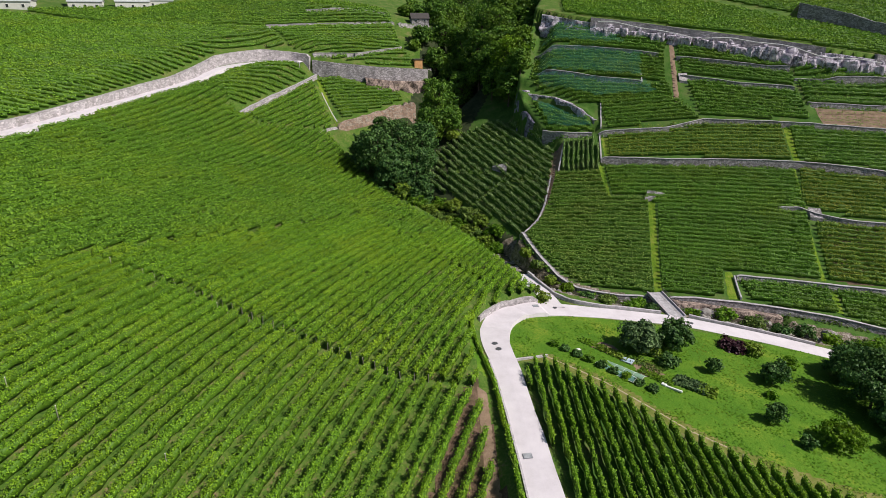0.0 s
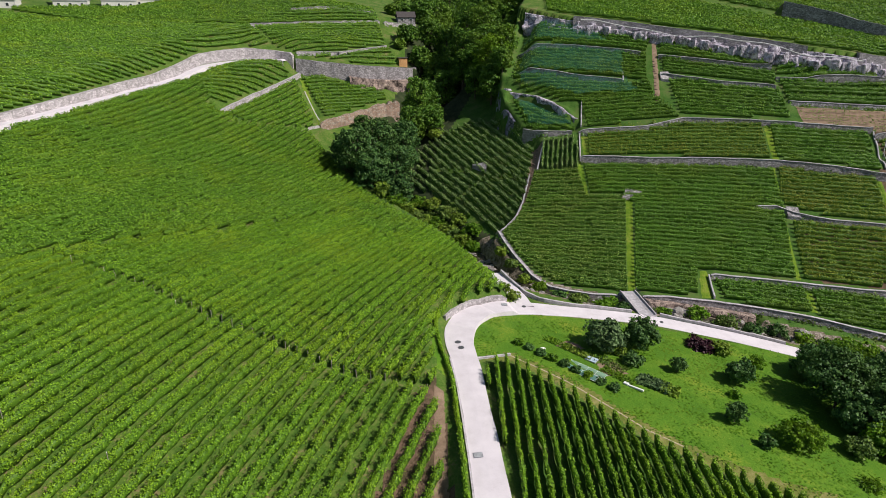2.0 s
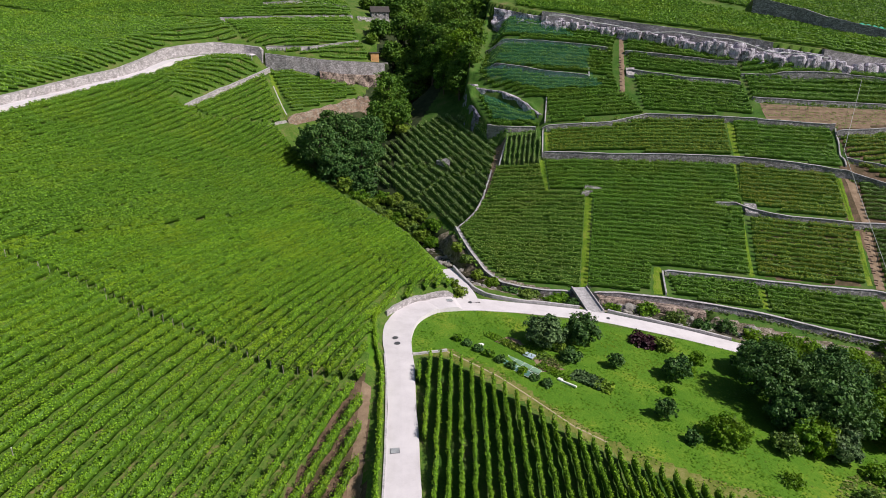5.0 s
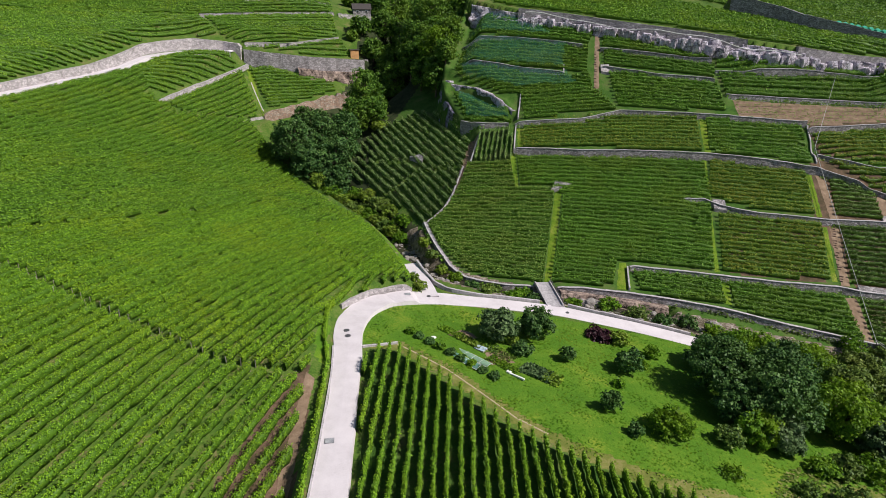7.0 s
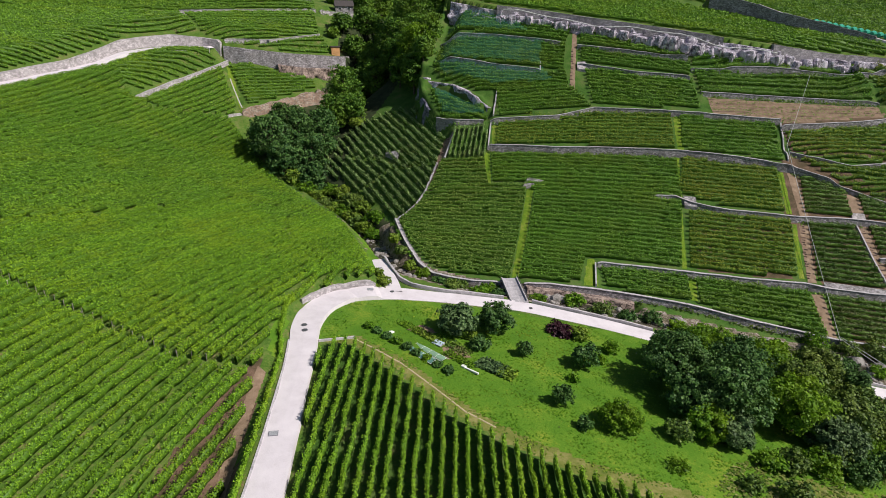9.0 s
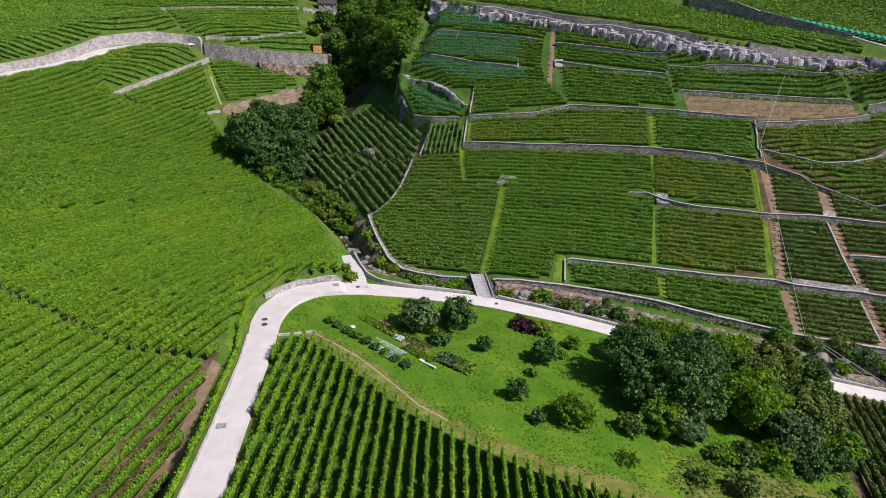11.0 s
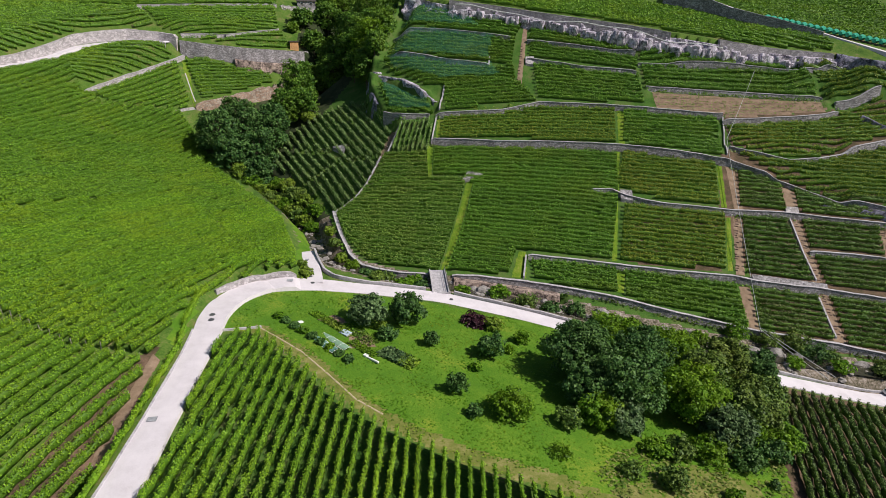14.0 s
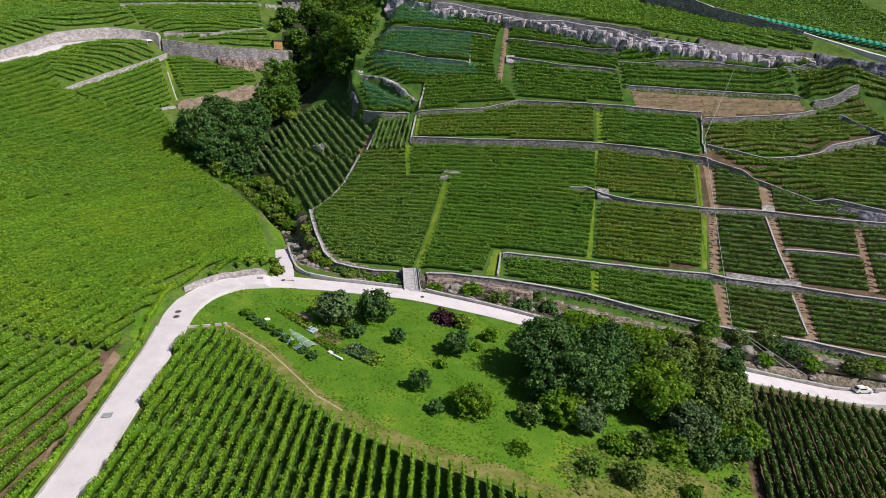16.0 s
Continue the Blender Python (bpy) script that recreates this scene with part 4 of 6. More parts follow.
def vineyard(poly_pts, heading, spacing, mat, group, label, tall=1.7, wide=0.75, per_m=26, size=0.26, gaps=0.05, single=True, posts=0.0, phase=0.5):
    """A planted plot; rows near the camera's line are things of their own, far ones one mass."""
    heap, base = [], 0

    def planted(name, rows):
        """Rows as one mesh: leaves, and a heart inside coloured darker for their shade."""
        ob = mesh_ob(name, np.vstack([r[0] for r in rows]), np.vstack([r[1] for r in rows]), [mat, vine_heart_shade])
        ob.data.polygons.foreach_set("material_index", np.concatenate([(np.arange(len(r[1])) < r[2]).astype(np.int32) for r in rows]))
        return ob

    for a, b in clip_rows(poly_pts, heading, spacing, phase):
        V, F, heart = row_leaves(a, b, tall, wide, per_m, size, gaps)
        if single:
            ob = planted("vine_hedge", [(V, F, heart)])
            tagged(ob, label, "vines", group)
            if posts and math.dist(a, b) > 24:
                for q in (a, b):
                    z = float(height(*q))
                    lean = rng.normal(0, 2.5, 2)
                    p = part("end_post", box_bm(0.09, 0.09, posts, (0, 0, -0.2), 0.012), post_wood, ob, "weathered end post of the trellis")
                    p.matrix_world = pose(q[0], q[1], z, lean[0], lean[1], heading)
        else:
            heap.append((V, F + base, heart))
            base += len(V)
    if heap:
        ob = planted("vine_rows", heap)
        tagged(ob, label, "vines", group, "stuff")


# west slope: parallel rows, cut by two cross paths
H_WEST = 71.5
NEAR_WEST = dict(tall=1.75, wide=0.85, per_m=95, size=0.165, gaps=0.05, posts=1.45)
vineyard([(-75, 20), (5.4, 20), (5.5, 46), (5.0, 60), (4.2, 67.6), (-6, 68.2), (-12, 70.7), (-20, 74.1), (-25, 75.9), (-39, 82.3), (-52, 86.5), (-62, 50)], H_WEST, 1.8, vine_west, "vine rows on the near west slope", "lush green trellised vine row on the west slope", **NEAR_WEST)
vineyard([(4.4, 69), (3.9, 78), (4.6, 88), (6.4, 91.8), (9.0, 95.2), (11.2, 97.4), (4.6, 105.6), (-7, 124.4), (-18, 135), (-34, 109.6), (-50, 89.6), (-52, 87), (-38, 82.8), (-24, 76.6), (-6, 68.8)], H_WEST, 1.7, vine_west, "vine rows on the middle west slope", "bright green trellised vine row on the west slope", tall=1.7, wide=0.82, per_m=66, size=0.21, posts=1.35)
vineyard([(-7.6, 125.2), (-18.6, 135.8), (-34.6, 110.4), (-50.6, 90.4), (-54, 86), (-54, 60), (-100, 60), (-89, 97), (-82, 121.6), (-80.3, 131), (-77, 146.8), (-72.9, 166.2), (-70.2, 177), (-66.6, 185), (-56.5, 175.6), (-50, 172), (-34, 184), (-24, 171), (-15.5, 158), (-7, 148), (3.5, 137)], H_WEST + 2, 1.55, vine_upper, "vine rows on the far west slope", "green vine row running up the west slope", tall=1.6, wide=0.84, per_m=29, size=0.3, single=False)
vineyard([(4.6, 106), (10.4, 98), (16, 100.4), (13.4, 110), (10.3, 119), (6.8, 129), (3, 136.6), (-7.2, 125)], H_WEST, 1.55, vine_west, "vine rows beside the spur lane", "bright green vine row beside the lane's spur", tall=1.6, wide=0.9, per_m=56, size=0.22)
vineyard([(-66.6, 186), (-56.6, 175.4), (-51, 189), (-42.6, 206.8), (-47.6, 208), (-54, 204), (-60.6, 198.2)], 40, 1.5, vine_upper, "vine rows below the climbing road", "green vine row below the climbing road", tall=1.5, wide=0.95, per_m=22, size=0.32, single=False)
vineyard([(-54, 175), (-48, 189), (-41, 204), (-33, 190), (-33, 186), (-48, 174)], 66, 1.5, vine_upper, "vine rows under the crossing wall", "green vine row under the crossing wall", tall=1.5, wide=0.95, per_m=22, size=0.32, single=False)
vineyard([(-29.6, 192), (-39.5, 206.5), (-33, 209.4), (-22, 212.2), (-14.4, 213.4), (-13, 210), (-22, 199.8)], 33, 1.4, vine_upper, "vine rows on the red wall terrace", "green vine row on the red wall terrace", tall=1.4, wide=0.9, per_m=22, size=0.32, single=False)
HEDGE = [(8.2, 30), (7.8, 48), (7.4, 56), (6.95, 64), (6.4, 72), (4.9, 79), (4.3, 85), (4.5, 89)]
heaps = [row_leaves(a, b, 1.25, 0.55, 90, 0.18, 0.08) for a, b in zip(HEDGE, HEDGE[1:])]
base, HF = 0, []
for V, F, _ in heaps:
    HF.append(F + base)
    base += len(V)
tagged(mesh_ob("vine_hedge", np.vstack([h[0] for h in heaps]), np.vstack(HF), vine_west), "dense green vine hedge along the lane's bank", "vines")
# above the climbing road
vineyard([(-96, 90), (-88, 122.2), (-86, 131.3), (-82.8, 147.3), (-78.6, 167.3), (-75.9, 179), (-73, 189), (-69.8, 199.2), (-65, 204.6), (-57.5, 210.4), (-50, 214), (-58, 220.4), (-82, 216), (-149, 220), (-149, 90)], 40, 1.7, vine_upper, "vine rows above the climbing road", "distant green vine rows above the climbing road", tall=1.5, wide=1.1, per_m=15, size=0.36, single=False)
vineyard([(-41, 213.8), (-29, 218.6), (-14.6, 230), (-18, 241), (-38, 231.8), (-56.6, 221.2), (-49, 214.6)], 27, 1.4, vine_upper, "vine rows on the upper terraces", "distant green vine rows on a narrow terrace", tall=1.3, wide=0.9, per_m=15, size=0.34, single=False)
vineyard([(-38, 212.4), (-28.4, 216), (-14.4, 227.2), (-9.4, 224.2), (-22, 216.2), (-34, 212.6)], 30, 1.4, vine_upper, "vine rows on the hut terrace", "distant green vine rows beside the hut", tall=1.3, wide=0.9, per_m=18, size=0.32, single=False)
vineyard([(-60, 223.5), (-38, 235), (-18, 244), (-22, 262), (-60, 262), (-104, 260), (-117, 250), (-126, 239), (-140, 226), (-82, 216)], 25, 1.7, vine_upper, "vine rows on the upper hillside", "distant green vine rows on the upper hillside", tall=1.5, wide=1.1, per_m=11, size=0.4, single=False)

def grown(pts, by):
    """The plot with its sides moved outwards."""
    P = [Vector((x, y)) for x, y in pts]
    area = sum(a.x * b.y - b.x * a.y for a, b in zip(P, P[1:] + P[:1]))
    out = []
    for a, b, c in zip(P[-1:] + P[:-1], P, P[1:] + P[:1]):
        u, v = (b - a).normalized(), (c - b).normalized()
        n = Vector((u.y + v.y, -u.x - v.x)).normalized() * (by if area > 0 else -by)
        out.append((b.x + n.x, b.y + n.y))
    return out


# east slope: plots between walls and paths, rows along the slope
E = dict(tall=1.35, wide=0.68, per_m=28, size=0.24)
def east(poly_pts, mat, group, label, heading=-6, spacing=1.2, **more):
    vineyard(grown(poly_pts, 1.05 if more.get("single", True) is False else 0.6), heading, spacing, mat, group, label, **{**E, **more})


east([(19, 131), (23, 137), (25.5, 142.5), (28, 151), (37.5, 150), (38, 142), (46.8, 140.6), (40.4, 112.2), (30, 113.6), (26, 116), (22.5, 122)], vine_pale, "vine rows above the stream wall", "dusty green vine row above the stream wall", gaps=0.07)
east([(49.6, 139), (43, 112.4), (54, 112), (56.4, 119.4), (75.8, 118), (80.4, 134.6), (83, 147.5), (60, 149.6), (40, 152), (40, 142.6), (47, 141.8)], vine_east, "vine rows on the large east plot", "deep green vine row on the large east plot", tall=1.4, wide=0.8, per_m=30)
east([(60, 116), (76, 115), (75, 109), (60, 110.8)], vine_east, "vine rows on the low wall terrace", "deep green vine row on the low terrace", tall=1.4, wide=0.8, heading=-4)
east([(85.4, 147.3), (105.6, 144.2), (102.8, 132.8), (91, 134.4), (84.5, 136.6), (82, 138)], vine_olive, "vine rows on the olive plot", "yellowish green vine row below the long wall", spacing=1.15)
east([(82.6, 132.6), (103.2, 129.8), (98.7, 116.2), (78.2, 117.4)], vine_olive, "vine rows over red soil", "olive green vine row over bare soil", spacing=1.25, wide=0.68)
east([(78.6, 114.5), (99.8, 113), (98.4, 103.4), (86, 105.9), (77.2, 107.7)], vine_east, "vine rows above the stream boulders", "green vine row above the stream wall", spacing=1.25, wide=0.6)
east([(111.5, 142.2), (118.5, 139.3), (117, 132), (108.6, 132.6)], vine_right, "vine rows by the cable", "dusty green vine row beside a bare path", wide=0.6, single=False)
east([(108.4, 129.6), (116.2, 129), (115.6, 114.6), (104, 115.8)], vine_right, "vine rows by the steps", "dusty green vine row beside a bare path", wide=0.55, spacing=1.3, single=False)
east([(104, 112), (115, 111.3), (113.6, 101.8), (101.6, 103.2)], vine_right, "vine rows over the stream", "green vine row above the stream wall", wide=0.58, spacing=1.3, single=False)
east([(121, 128.4), (135.6, 127.2), (133.6, 121.6), (120, 122.6)], vine_right, "vine rows right of the steps", "green vine row between walls", wide=0.62, spacing=1.25, single=False)
east([(120, 119.4), (133.2, 118.2), (131.4, 112.6), (119.4, 114)], vine_right, "vine rows under the thin wall", "green vine row between thin walls", wide=0.62, spacing=1.25, single=False)
east([(139, 126.6), (150, 125.4), (149, 110.2), (134.8, 112), (137, 119.6)], vine_right, "vine rows past the far steps", "dusty green vine row beside the far steps", wide=0.62, spacing=1.25, single=False)
east([(119.2, 110.6), (146, 107), (140, 98.6), (117.6, 101.2)], vine_right, "vine rows on the lowest east terrace", "green vine row above the stream wall", wide=0.62, spacing=1.25, single=False)
east([(122.6, 137), (140, 132), (150, 129.8), (150, 128.6), (136, 130), (121.4, 131.8)], vine_right, "vine rows under the slanting wall", "dusty green vine row under a slanting wall", wide=0.7, single=False)
east([(43, 161), (66, 161.8), (84.6, 160.2), (83, 150.6), (42, 154.6)], vine_olive, "vine rows above the long wall", "golden green vine row above the long wall", heading=-4, wide=0.95, spacing=1.15, single=False)
east([(88.4, 159.6), (109.6, 157), (107.6, 146.6), (86.2, 150.2)], vine_east, "vine rows beside the grass path", "deep green vine row above the long wall", heading=-5, single=False)
east([(113, 154.6), (135, 155.4), (142, 157), (152, 159.6), (158, 152.5), (138, 149), (130, 146.6), (123.6, 146.6), (113, 150.4)], vine_olive, "vine rows under the brown plot", "yellowish green vine row under the brown plot", heading=-1, wide=0.5, spacing=1.2, single=False)
east([(112.5, 146.6), (123, 143), (130, 143.2), (138, 145.4), (152, 147.6), (154, 130), (132, 135.6), (121, 140.8)], vine_olive, "vine rows above the slanting wall", "reddish green vine row above a slanting wall", wide=0.65, single=False)
east([(43.2, 164), (65, 164.6), (61.4, 170.6), (46, 172), (43, 171.6)], vine_east, "vine rows above the fourth wall", "deep green vine row above a stone wall", heading=-2, per_m=21, size=0.28, single=False)
east([(25.6, 184.8), (28.6, 182), (33, 179.4), (37.6, 174.6), (42.4, 173.4), (60.6, 172.2), (60.2, 176), (54, 175.8), (43, 179), (34, 182.8)], vine_east, "vine rows under the low net", "deep green netted vine row", heading=-12, per_m=21, size=0.28, single=False)
east([(25.4, 175.4), (28.4, 167.2), (31, 165.4), (38.4, 165), (36.6, 168), (31, 173.4)], vine_east, "vine rows on the rock terrace", "deep green netted vine row on the rock terrace", heading=-20, per_m=21, size=0.28, single=False)
east([(26.6, 188.4), (44, 182), (60, 178), (61.4, 185.4), (44, 190), (28.4, 194.6)], vine_east, "vine rows under the upper net", "deep green netted vine row", heading=-13, per_m=21, size=0.28, single=False)
east([(30, 197), (44, 192.8), (62, 188), (64, 191.4), (56, 194.6), (41, 198.6), (33, 202)], vine_east, "vine rows below the rock band", "deep green vine row below the rock band", heading=-14, per_m=21, size=0.28, single=False)
east([(67.4, 165.6), (92.6, 162.4), (93, 171), (67, 176.4)], vine_east, "vine rows on the steep east plot", "dark green vine row on the steep plot", heading=-9, per_m=21, size=0.28, single=False)
east([(66.4, 179.6), (93, 174), (94, 177), (67, 183.6)], vine_east, "vine rows on the sixth wall", "dark green vine row above a thin wall", heading=-12, per_m=21, size=0.28, single=False)
east([(67, 186.2), (94.6, 180), (95, 181), (81, 185.6), (68, 190)], vine_east, "vine rows under the cliff", "bright green vine row under the cliff", heading=-14, per_m=21, size=0.28, single=False)
east([(96, 168.8), (138, 165), (136.6, 169.8), (115, 172), (96, 174.2)], vine_east, "vine rows above the brown plot", "dense dark vine row above the brown plot", heading=-4.5, wide=0.75, per_m=24, size=0.28, single=False)
east([(96, 176.4), (115, 174), (134, 172), (132, 173.4), (122, 173.6), (108, 176.6), (97, 180.8)], vine_east, "vine rows at the cliff foot", "dense dark vine row at the foot of the cliff", heading=-6, wide=0.75, per_m=24, size=0.28, single=False)
east([(140, 169.4), (150, 168.6), (158, 164.6), (166, 160), (162, 158.6), (153, 162.6), (142, 162.4)], vine_olive, "vine rows by the shaded crag", "green vine row by the shaded crag", heading=-10, per_m=20, size=0.3, single=False)
east([(97, 165.4), (137, 162), (138, 159.6), (113, 157.4), (112, 159), (97, 161.6)], vine_pale, "young vines on the brown plot", "sparse young vine row on bare brown soil", heading=-2, tall=0.85, wide=0.4, per_m=16, size=0.19, gaps=0.3, spacing=1.25, single=False)
east([(138, 173.4), (146, 173), (149, 171.6), (138.4, 172)], vine_olive, "vine rows on the cliff terrace", "short green vine row under the rock band", heading=-8, wide=0.6, size=0.3, single=False)
# between stream and brown path
east([(-3.4, 176), (-1.4, 179), (6, 183.6), (14, 184.4), (19, 180), (20.6, 175), (24, 168.6), (28, 162.4), (26, 153.4), (16.6, 157.4), (14, 163.4), (9, 165.4)], vine_grey, "vine rows of the upper ravine plot", "grey green vine row on the upper ravine plot", heading=-65, wide=0.7, tall=1.4, spacing=1.75, per_m=36, gaps=0.1, single=False)
east([(25.4, 151.6), (23.6, 145), (20.8, 139.4), (17.6, 136), (8.6, 151), (15.6, 155.8)], vine_grey, "vine rows of the lower ravine plot", "grey green vine row on the lower ravine plot", heading=-65, wide=0.7, tall=1.4, spacing=1.75, per_m=36, gaps=0.1, single=False)
east([(-4.4, 174), (8, 163.6), (13, 161.4), (14.4, 157.4), (7.2, 152.4), (-2.6, 167)], vine_grey, "vine rows on the stream side of the ravine", "grey green vine row on the stream side of the ravine plot", heading=-62, wide=0.7, tall=1.4, spacing=1.75, per_m=36, gaps=0.1, single=False)
east([(30.6, 161.4), (28.8, 152.6), (38, 151.4), (39, 161.2)], vine_grey, "staked vines beside the brown path", "staked grey green vine row beside the brown path", heading=80, wide=0.5, spacing=1.2, gaps=0.35)
# above the cliff
vineyard([(37, 206), (45, 201.5), (60, 198), (94, 187), (108, 181.5), (120, 178.6), (140, 178.6), (148, 178), (150, 181), (141, 187), (128, 193), (121, 200.6), (108, 210.6), (95, 222), (60, 250), (46, 262), (40, 235)], -14, 1.6, vine_upper, "vine rows above the cliff", "distant green vine rows above the cliff", tall=1.5, wide=1.05, per_m=13, size=0.37, single=False)
vineyard([(170, 177), (162, 185), (154, 192), (147, 196.4), (136, 202.4), (129, 210), (115, 219), (101, 230), (72, 262), (186, 262), (186, 170)], -14, 1.8, vine_upper, "vine rows above the top road", "distant green vine rows above the road", tall=1.4, wide=1.1, per_m=9, size=0.42, single=False)

# front: two plots below the lane
vineyard([(13, 20), (12.8, 51), (12, 62), (11, 72), (11.6, 77.4), (15, 78.2), (20.6, 73.2), (29, 63.8), (35, 59.8), (43, 56), (52.4, 53.4), (66, 48), (80, 20)], 88.5, 1.39, vine_west, "vine rows of the front plot", "tall green trellised vine row below the lane", tall=1.9, wide=0.46, per_m=80, size=0.17, gaps=0.05, posts=1.5)
vineyard([(93.5, 84.2), (150, 84.6), (150, 40), (80, 40), (84.5, 58.5)], 71.5, 1.5, vine_right, "vine rows of the low east plot", "dark green vine row over reddish soil", tall=1.6, wide=0.58, per_m=48, size=0.2, posts=1.6)


# weeds and shoots growing over the terrace walls
for key, (pts, h) in WALLS.items():
    if key in ("red", "field_low", "upper_high", "upper_mid"):
        continue
    P = resample(pts, 0.22)
    N = normals(P) * (1 if pts[0][0] < pts[-1][0] else -1)
    k = np.array([noise.noise(Vector((p[0] * 0.35, p[1] * 0.35, 7.0))) + 0.5 * noise.noise(Vector((p[0] * 1.3, p[1] * 1.3, 2.0))) for p in P])
    pts3 = []
    for i in np.nonzero(k > -0.12)[0]:
        n = rng.integers(2, 6)
        q = P[i] - N[i] * rng.uniform(0.55, 1.15, n)[:, None] + rng.normal(0, 0.15, (n, 2))
        pts3.append(np.column_stack([q, height(q[:, 0], q[:, 1]) + rng.uniform(0.0, 0.5 + 1.3 * max(0.0, k[i]), n)]))
    V, F = leaf_cards(np.vstack(pts3), 0.24, 0.5)
    tagged(mesh_ob("wall_plants", V, F, (vine_east, tree_olive, vine_pale)[len(key) % 3]), "green weeds and shoots growing over a terrace wall", "weeds", "plants on the walls", "stuff")


# ---- trees and shrubs ----
def tree(name, x, y, tall, wide, mat, label, category="tree", group="", cards=3000, size=0.4, stem=0.3, clumps=15, group_trunk=True, seed=0, lean=0.0):
    """Tapered trunk with limbs, and a crown of leafy clumps with gaps."""
    z = float(height(x, y)) - 0.1
    cards, size = int(cards * 1.55), size * 0.86
    root = empty(name, x, y, z, label, category, group, rng.uniform(0, 360))
    base = tall * stem
    r0 = max(0.05, tall * 0.022)
    top = np.array([rng.normal(0, 0.05) * wide, rng.normal(0, 0.05) * wide, tall * 0.8])
    items = [tube_data([(0, 0, -0.3), (0.02, 0.0, base * 0.5), top * (0.5, 0.5, 0.55), top], [r0 * 1.25, r0, r0 * 0.7, r0 * 0.2], 7)]
    C, R = [], []
    for i in range(clumps):
        a = 2 * math.pi * (i * 0.618 + rng.uniform(0, 0.12))
        f = (i + 0.5) / clumps
        h = base + (tall - base) * (0.18 + 0.68 * f)
        spread = wide * 0.5 * math.sqrt(max(0.05, 1 - abs(2 * (0.18 + 0.68 * f) - 0.85) ** 2.2)) * rng.uniform(0.42, 0.72)
        c = np.array([math.cos(a) * spread, math.sin(a) * spread, h])
        C.append(c)
        R.append(wide * rng.uniform(0.2, 0.3) * (1.0 if f < 0.75 else 0.8) * (11 / clumps) ** 0.25)
        s = top * (0.5, 0.5, 0.3 + 0.4 * f)
        s[2] = min(s[2], h - 0.05 * tall)
        items.append(tube_data([s, (s + c) / 2 + (0, 0, 0.04 * tall), c], [r0 * 0.45, r0 * 0.3, r0 * 0.1], 5))
    V, F = join_data(items)
    mesh_ob("trunk", V, F, bark, root, "rough brown trunk and limbs")
    pts, outs = [], []
    tufts = 12
    per = max(5, cards // (clumps * tufts))
    for c, r in zip(C, R):
        for _ in range(tufts):
            d = rng.normal(size=3)
            d[2] = d[2] * 0.8 + 0.25
            d /= np.linalg.norm(d)
            k = r * rng.uniform(0.55, 1.12)
            s = c + d * k * (1, 1, 0.85)
            e = rng.normal(size=(per, 3))
            p = s + e * r * rng.uniform(0.13, 0.24) * (1, 1, 0.7)
            pts.append(p)
            outs.append(d * 0.8 + e * 0.35)
    pts, outs = np.vstack(pts), np.vstack(outs)
    ok = pts[:, 2] > 0.1
    V, F = leaf_cards(pts[ok], size, 0.35, outs[ok])
    mesh_ob("crown", V, F, mat, root)
    return root


def shrub(name, x, y, tall, wide, mat, label, cards=700, size=0.22, category="shrub", group=""):
    return tree(name, x, y, tall, wide, mat, label, category, group, cards, size, 0.06, 9)


# orchard meadow
G = "orchard trees in the meadow"
tree("orchard_tree", 29.8, 85.6, 4.4, 6.0, tree_grey, "grey-green fruit tree in the meadow", group=G, cards=3600, size=0.26, stem=0.2)
tree("orchard_tree", 35.8, 87.4, 5.0, 5.6, tree_dark, "dense dark green fruit tree in the meadow", group=G, cards=4200, size=0.25, stem=0.12)
tree("orchard_tree", 43.2, 69.8, 2.9, 2.9, tree_dark, "small dark fruit tree on the mown grass", group=G, cards=1200, size=0.2, stem=0.18)
tree("orchard_tree", 49.8, 66.2, 3.4, 5.0, tree_green, "low spreading fruit tree on the grass", group=G, cards=2600, size=0.23, stem=0.12)
tree("orchard_tree", 48.4, 80.4, 3.4, 4.2, tree_dark, "rounded green fruit tree in the meadow", group=G, cards=2400, size=0.22, stem=0.15)
tree("orchard_tree", 39.6, 81.2, 2.4, 2.6, tree_dark, "small dark fruit tree by the garden", group=G, cards=1000, size=0.2, stem=0.15)
G = "meadow shrubs"
shrub("bush", 45.3, 65.2, 1.5, 2.1, tree_dark, "small bush on the grass", group=G)
shrub("bush", 57.4, 66.2, 2.4, 3.8, tree_olive, "olive bush at the wood's edge", 1300, 0.22, group=G)
shrub("bush", 68.2, 57.4, 2.6, 3.6, tree_olive, "loose bush on the dry grass", 1200, 0.22, group=G)
shrub("bush", 75.5, 56.6, 1.4, 2.4, tree_green, "small bush on the grass", group=G)
shrub("bush", 82.2, 60.2, 1.2, 1.3, tree_dark, "small bush beside the vines", 300, 0.18, group=G)
shrub("bush", 53.8, 86.2, 2.0, 2.4, tree_green, "light green bush in the meadow", group=G)
shrub("bush", 51.4, 82.4, 1.2, 1.6, tree_green, "light green bush in the meadow", 400, group=G)
shrub("bush", 46.0, 76.2, 1.1, 1.8, tree_green, "low bush in the meadow", 400, group=G)
shrub("bush", 33.2, 81.6, 1.8, 3.0, tree_dark, "dark bush beside the vegetable plot", 900, group=G)
shrub("bush", 32.0, 84.2, 1.4, 1.8, shrub_lime, "yellow green bush in the meadow", 400, group=G)
shrub("purple_bush", 46.9, 90.4, 1.0, 4.2, shrub_purple, "dark purple smoke bush beside the lane", 2200, 0.24, group=G)
shrub("bush", 49.6, 89.6, 1.8, 3.4, shrub_lime, "yellow green bush beside the purple one", 1200, 0.2, group=G)
shrub("bush", 55.2, 60.0, 0.8, 2.6, tree_green, "low patch of weeds by the track", 500, 0.18, group=G)
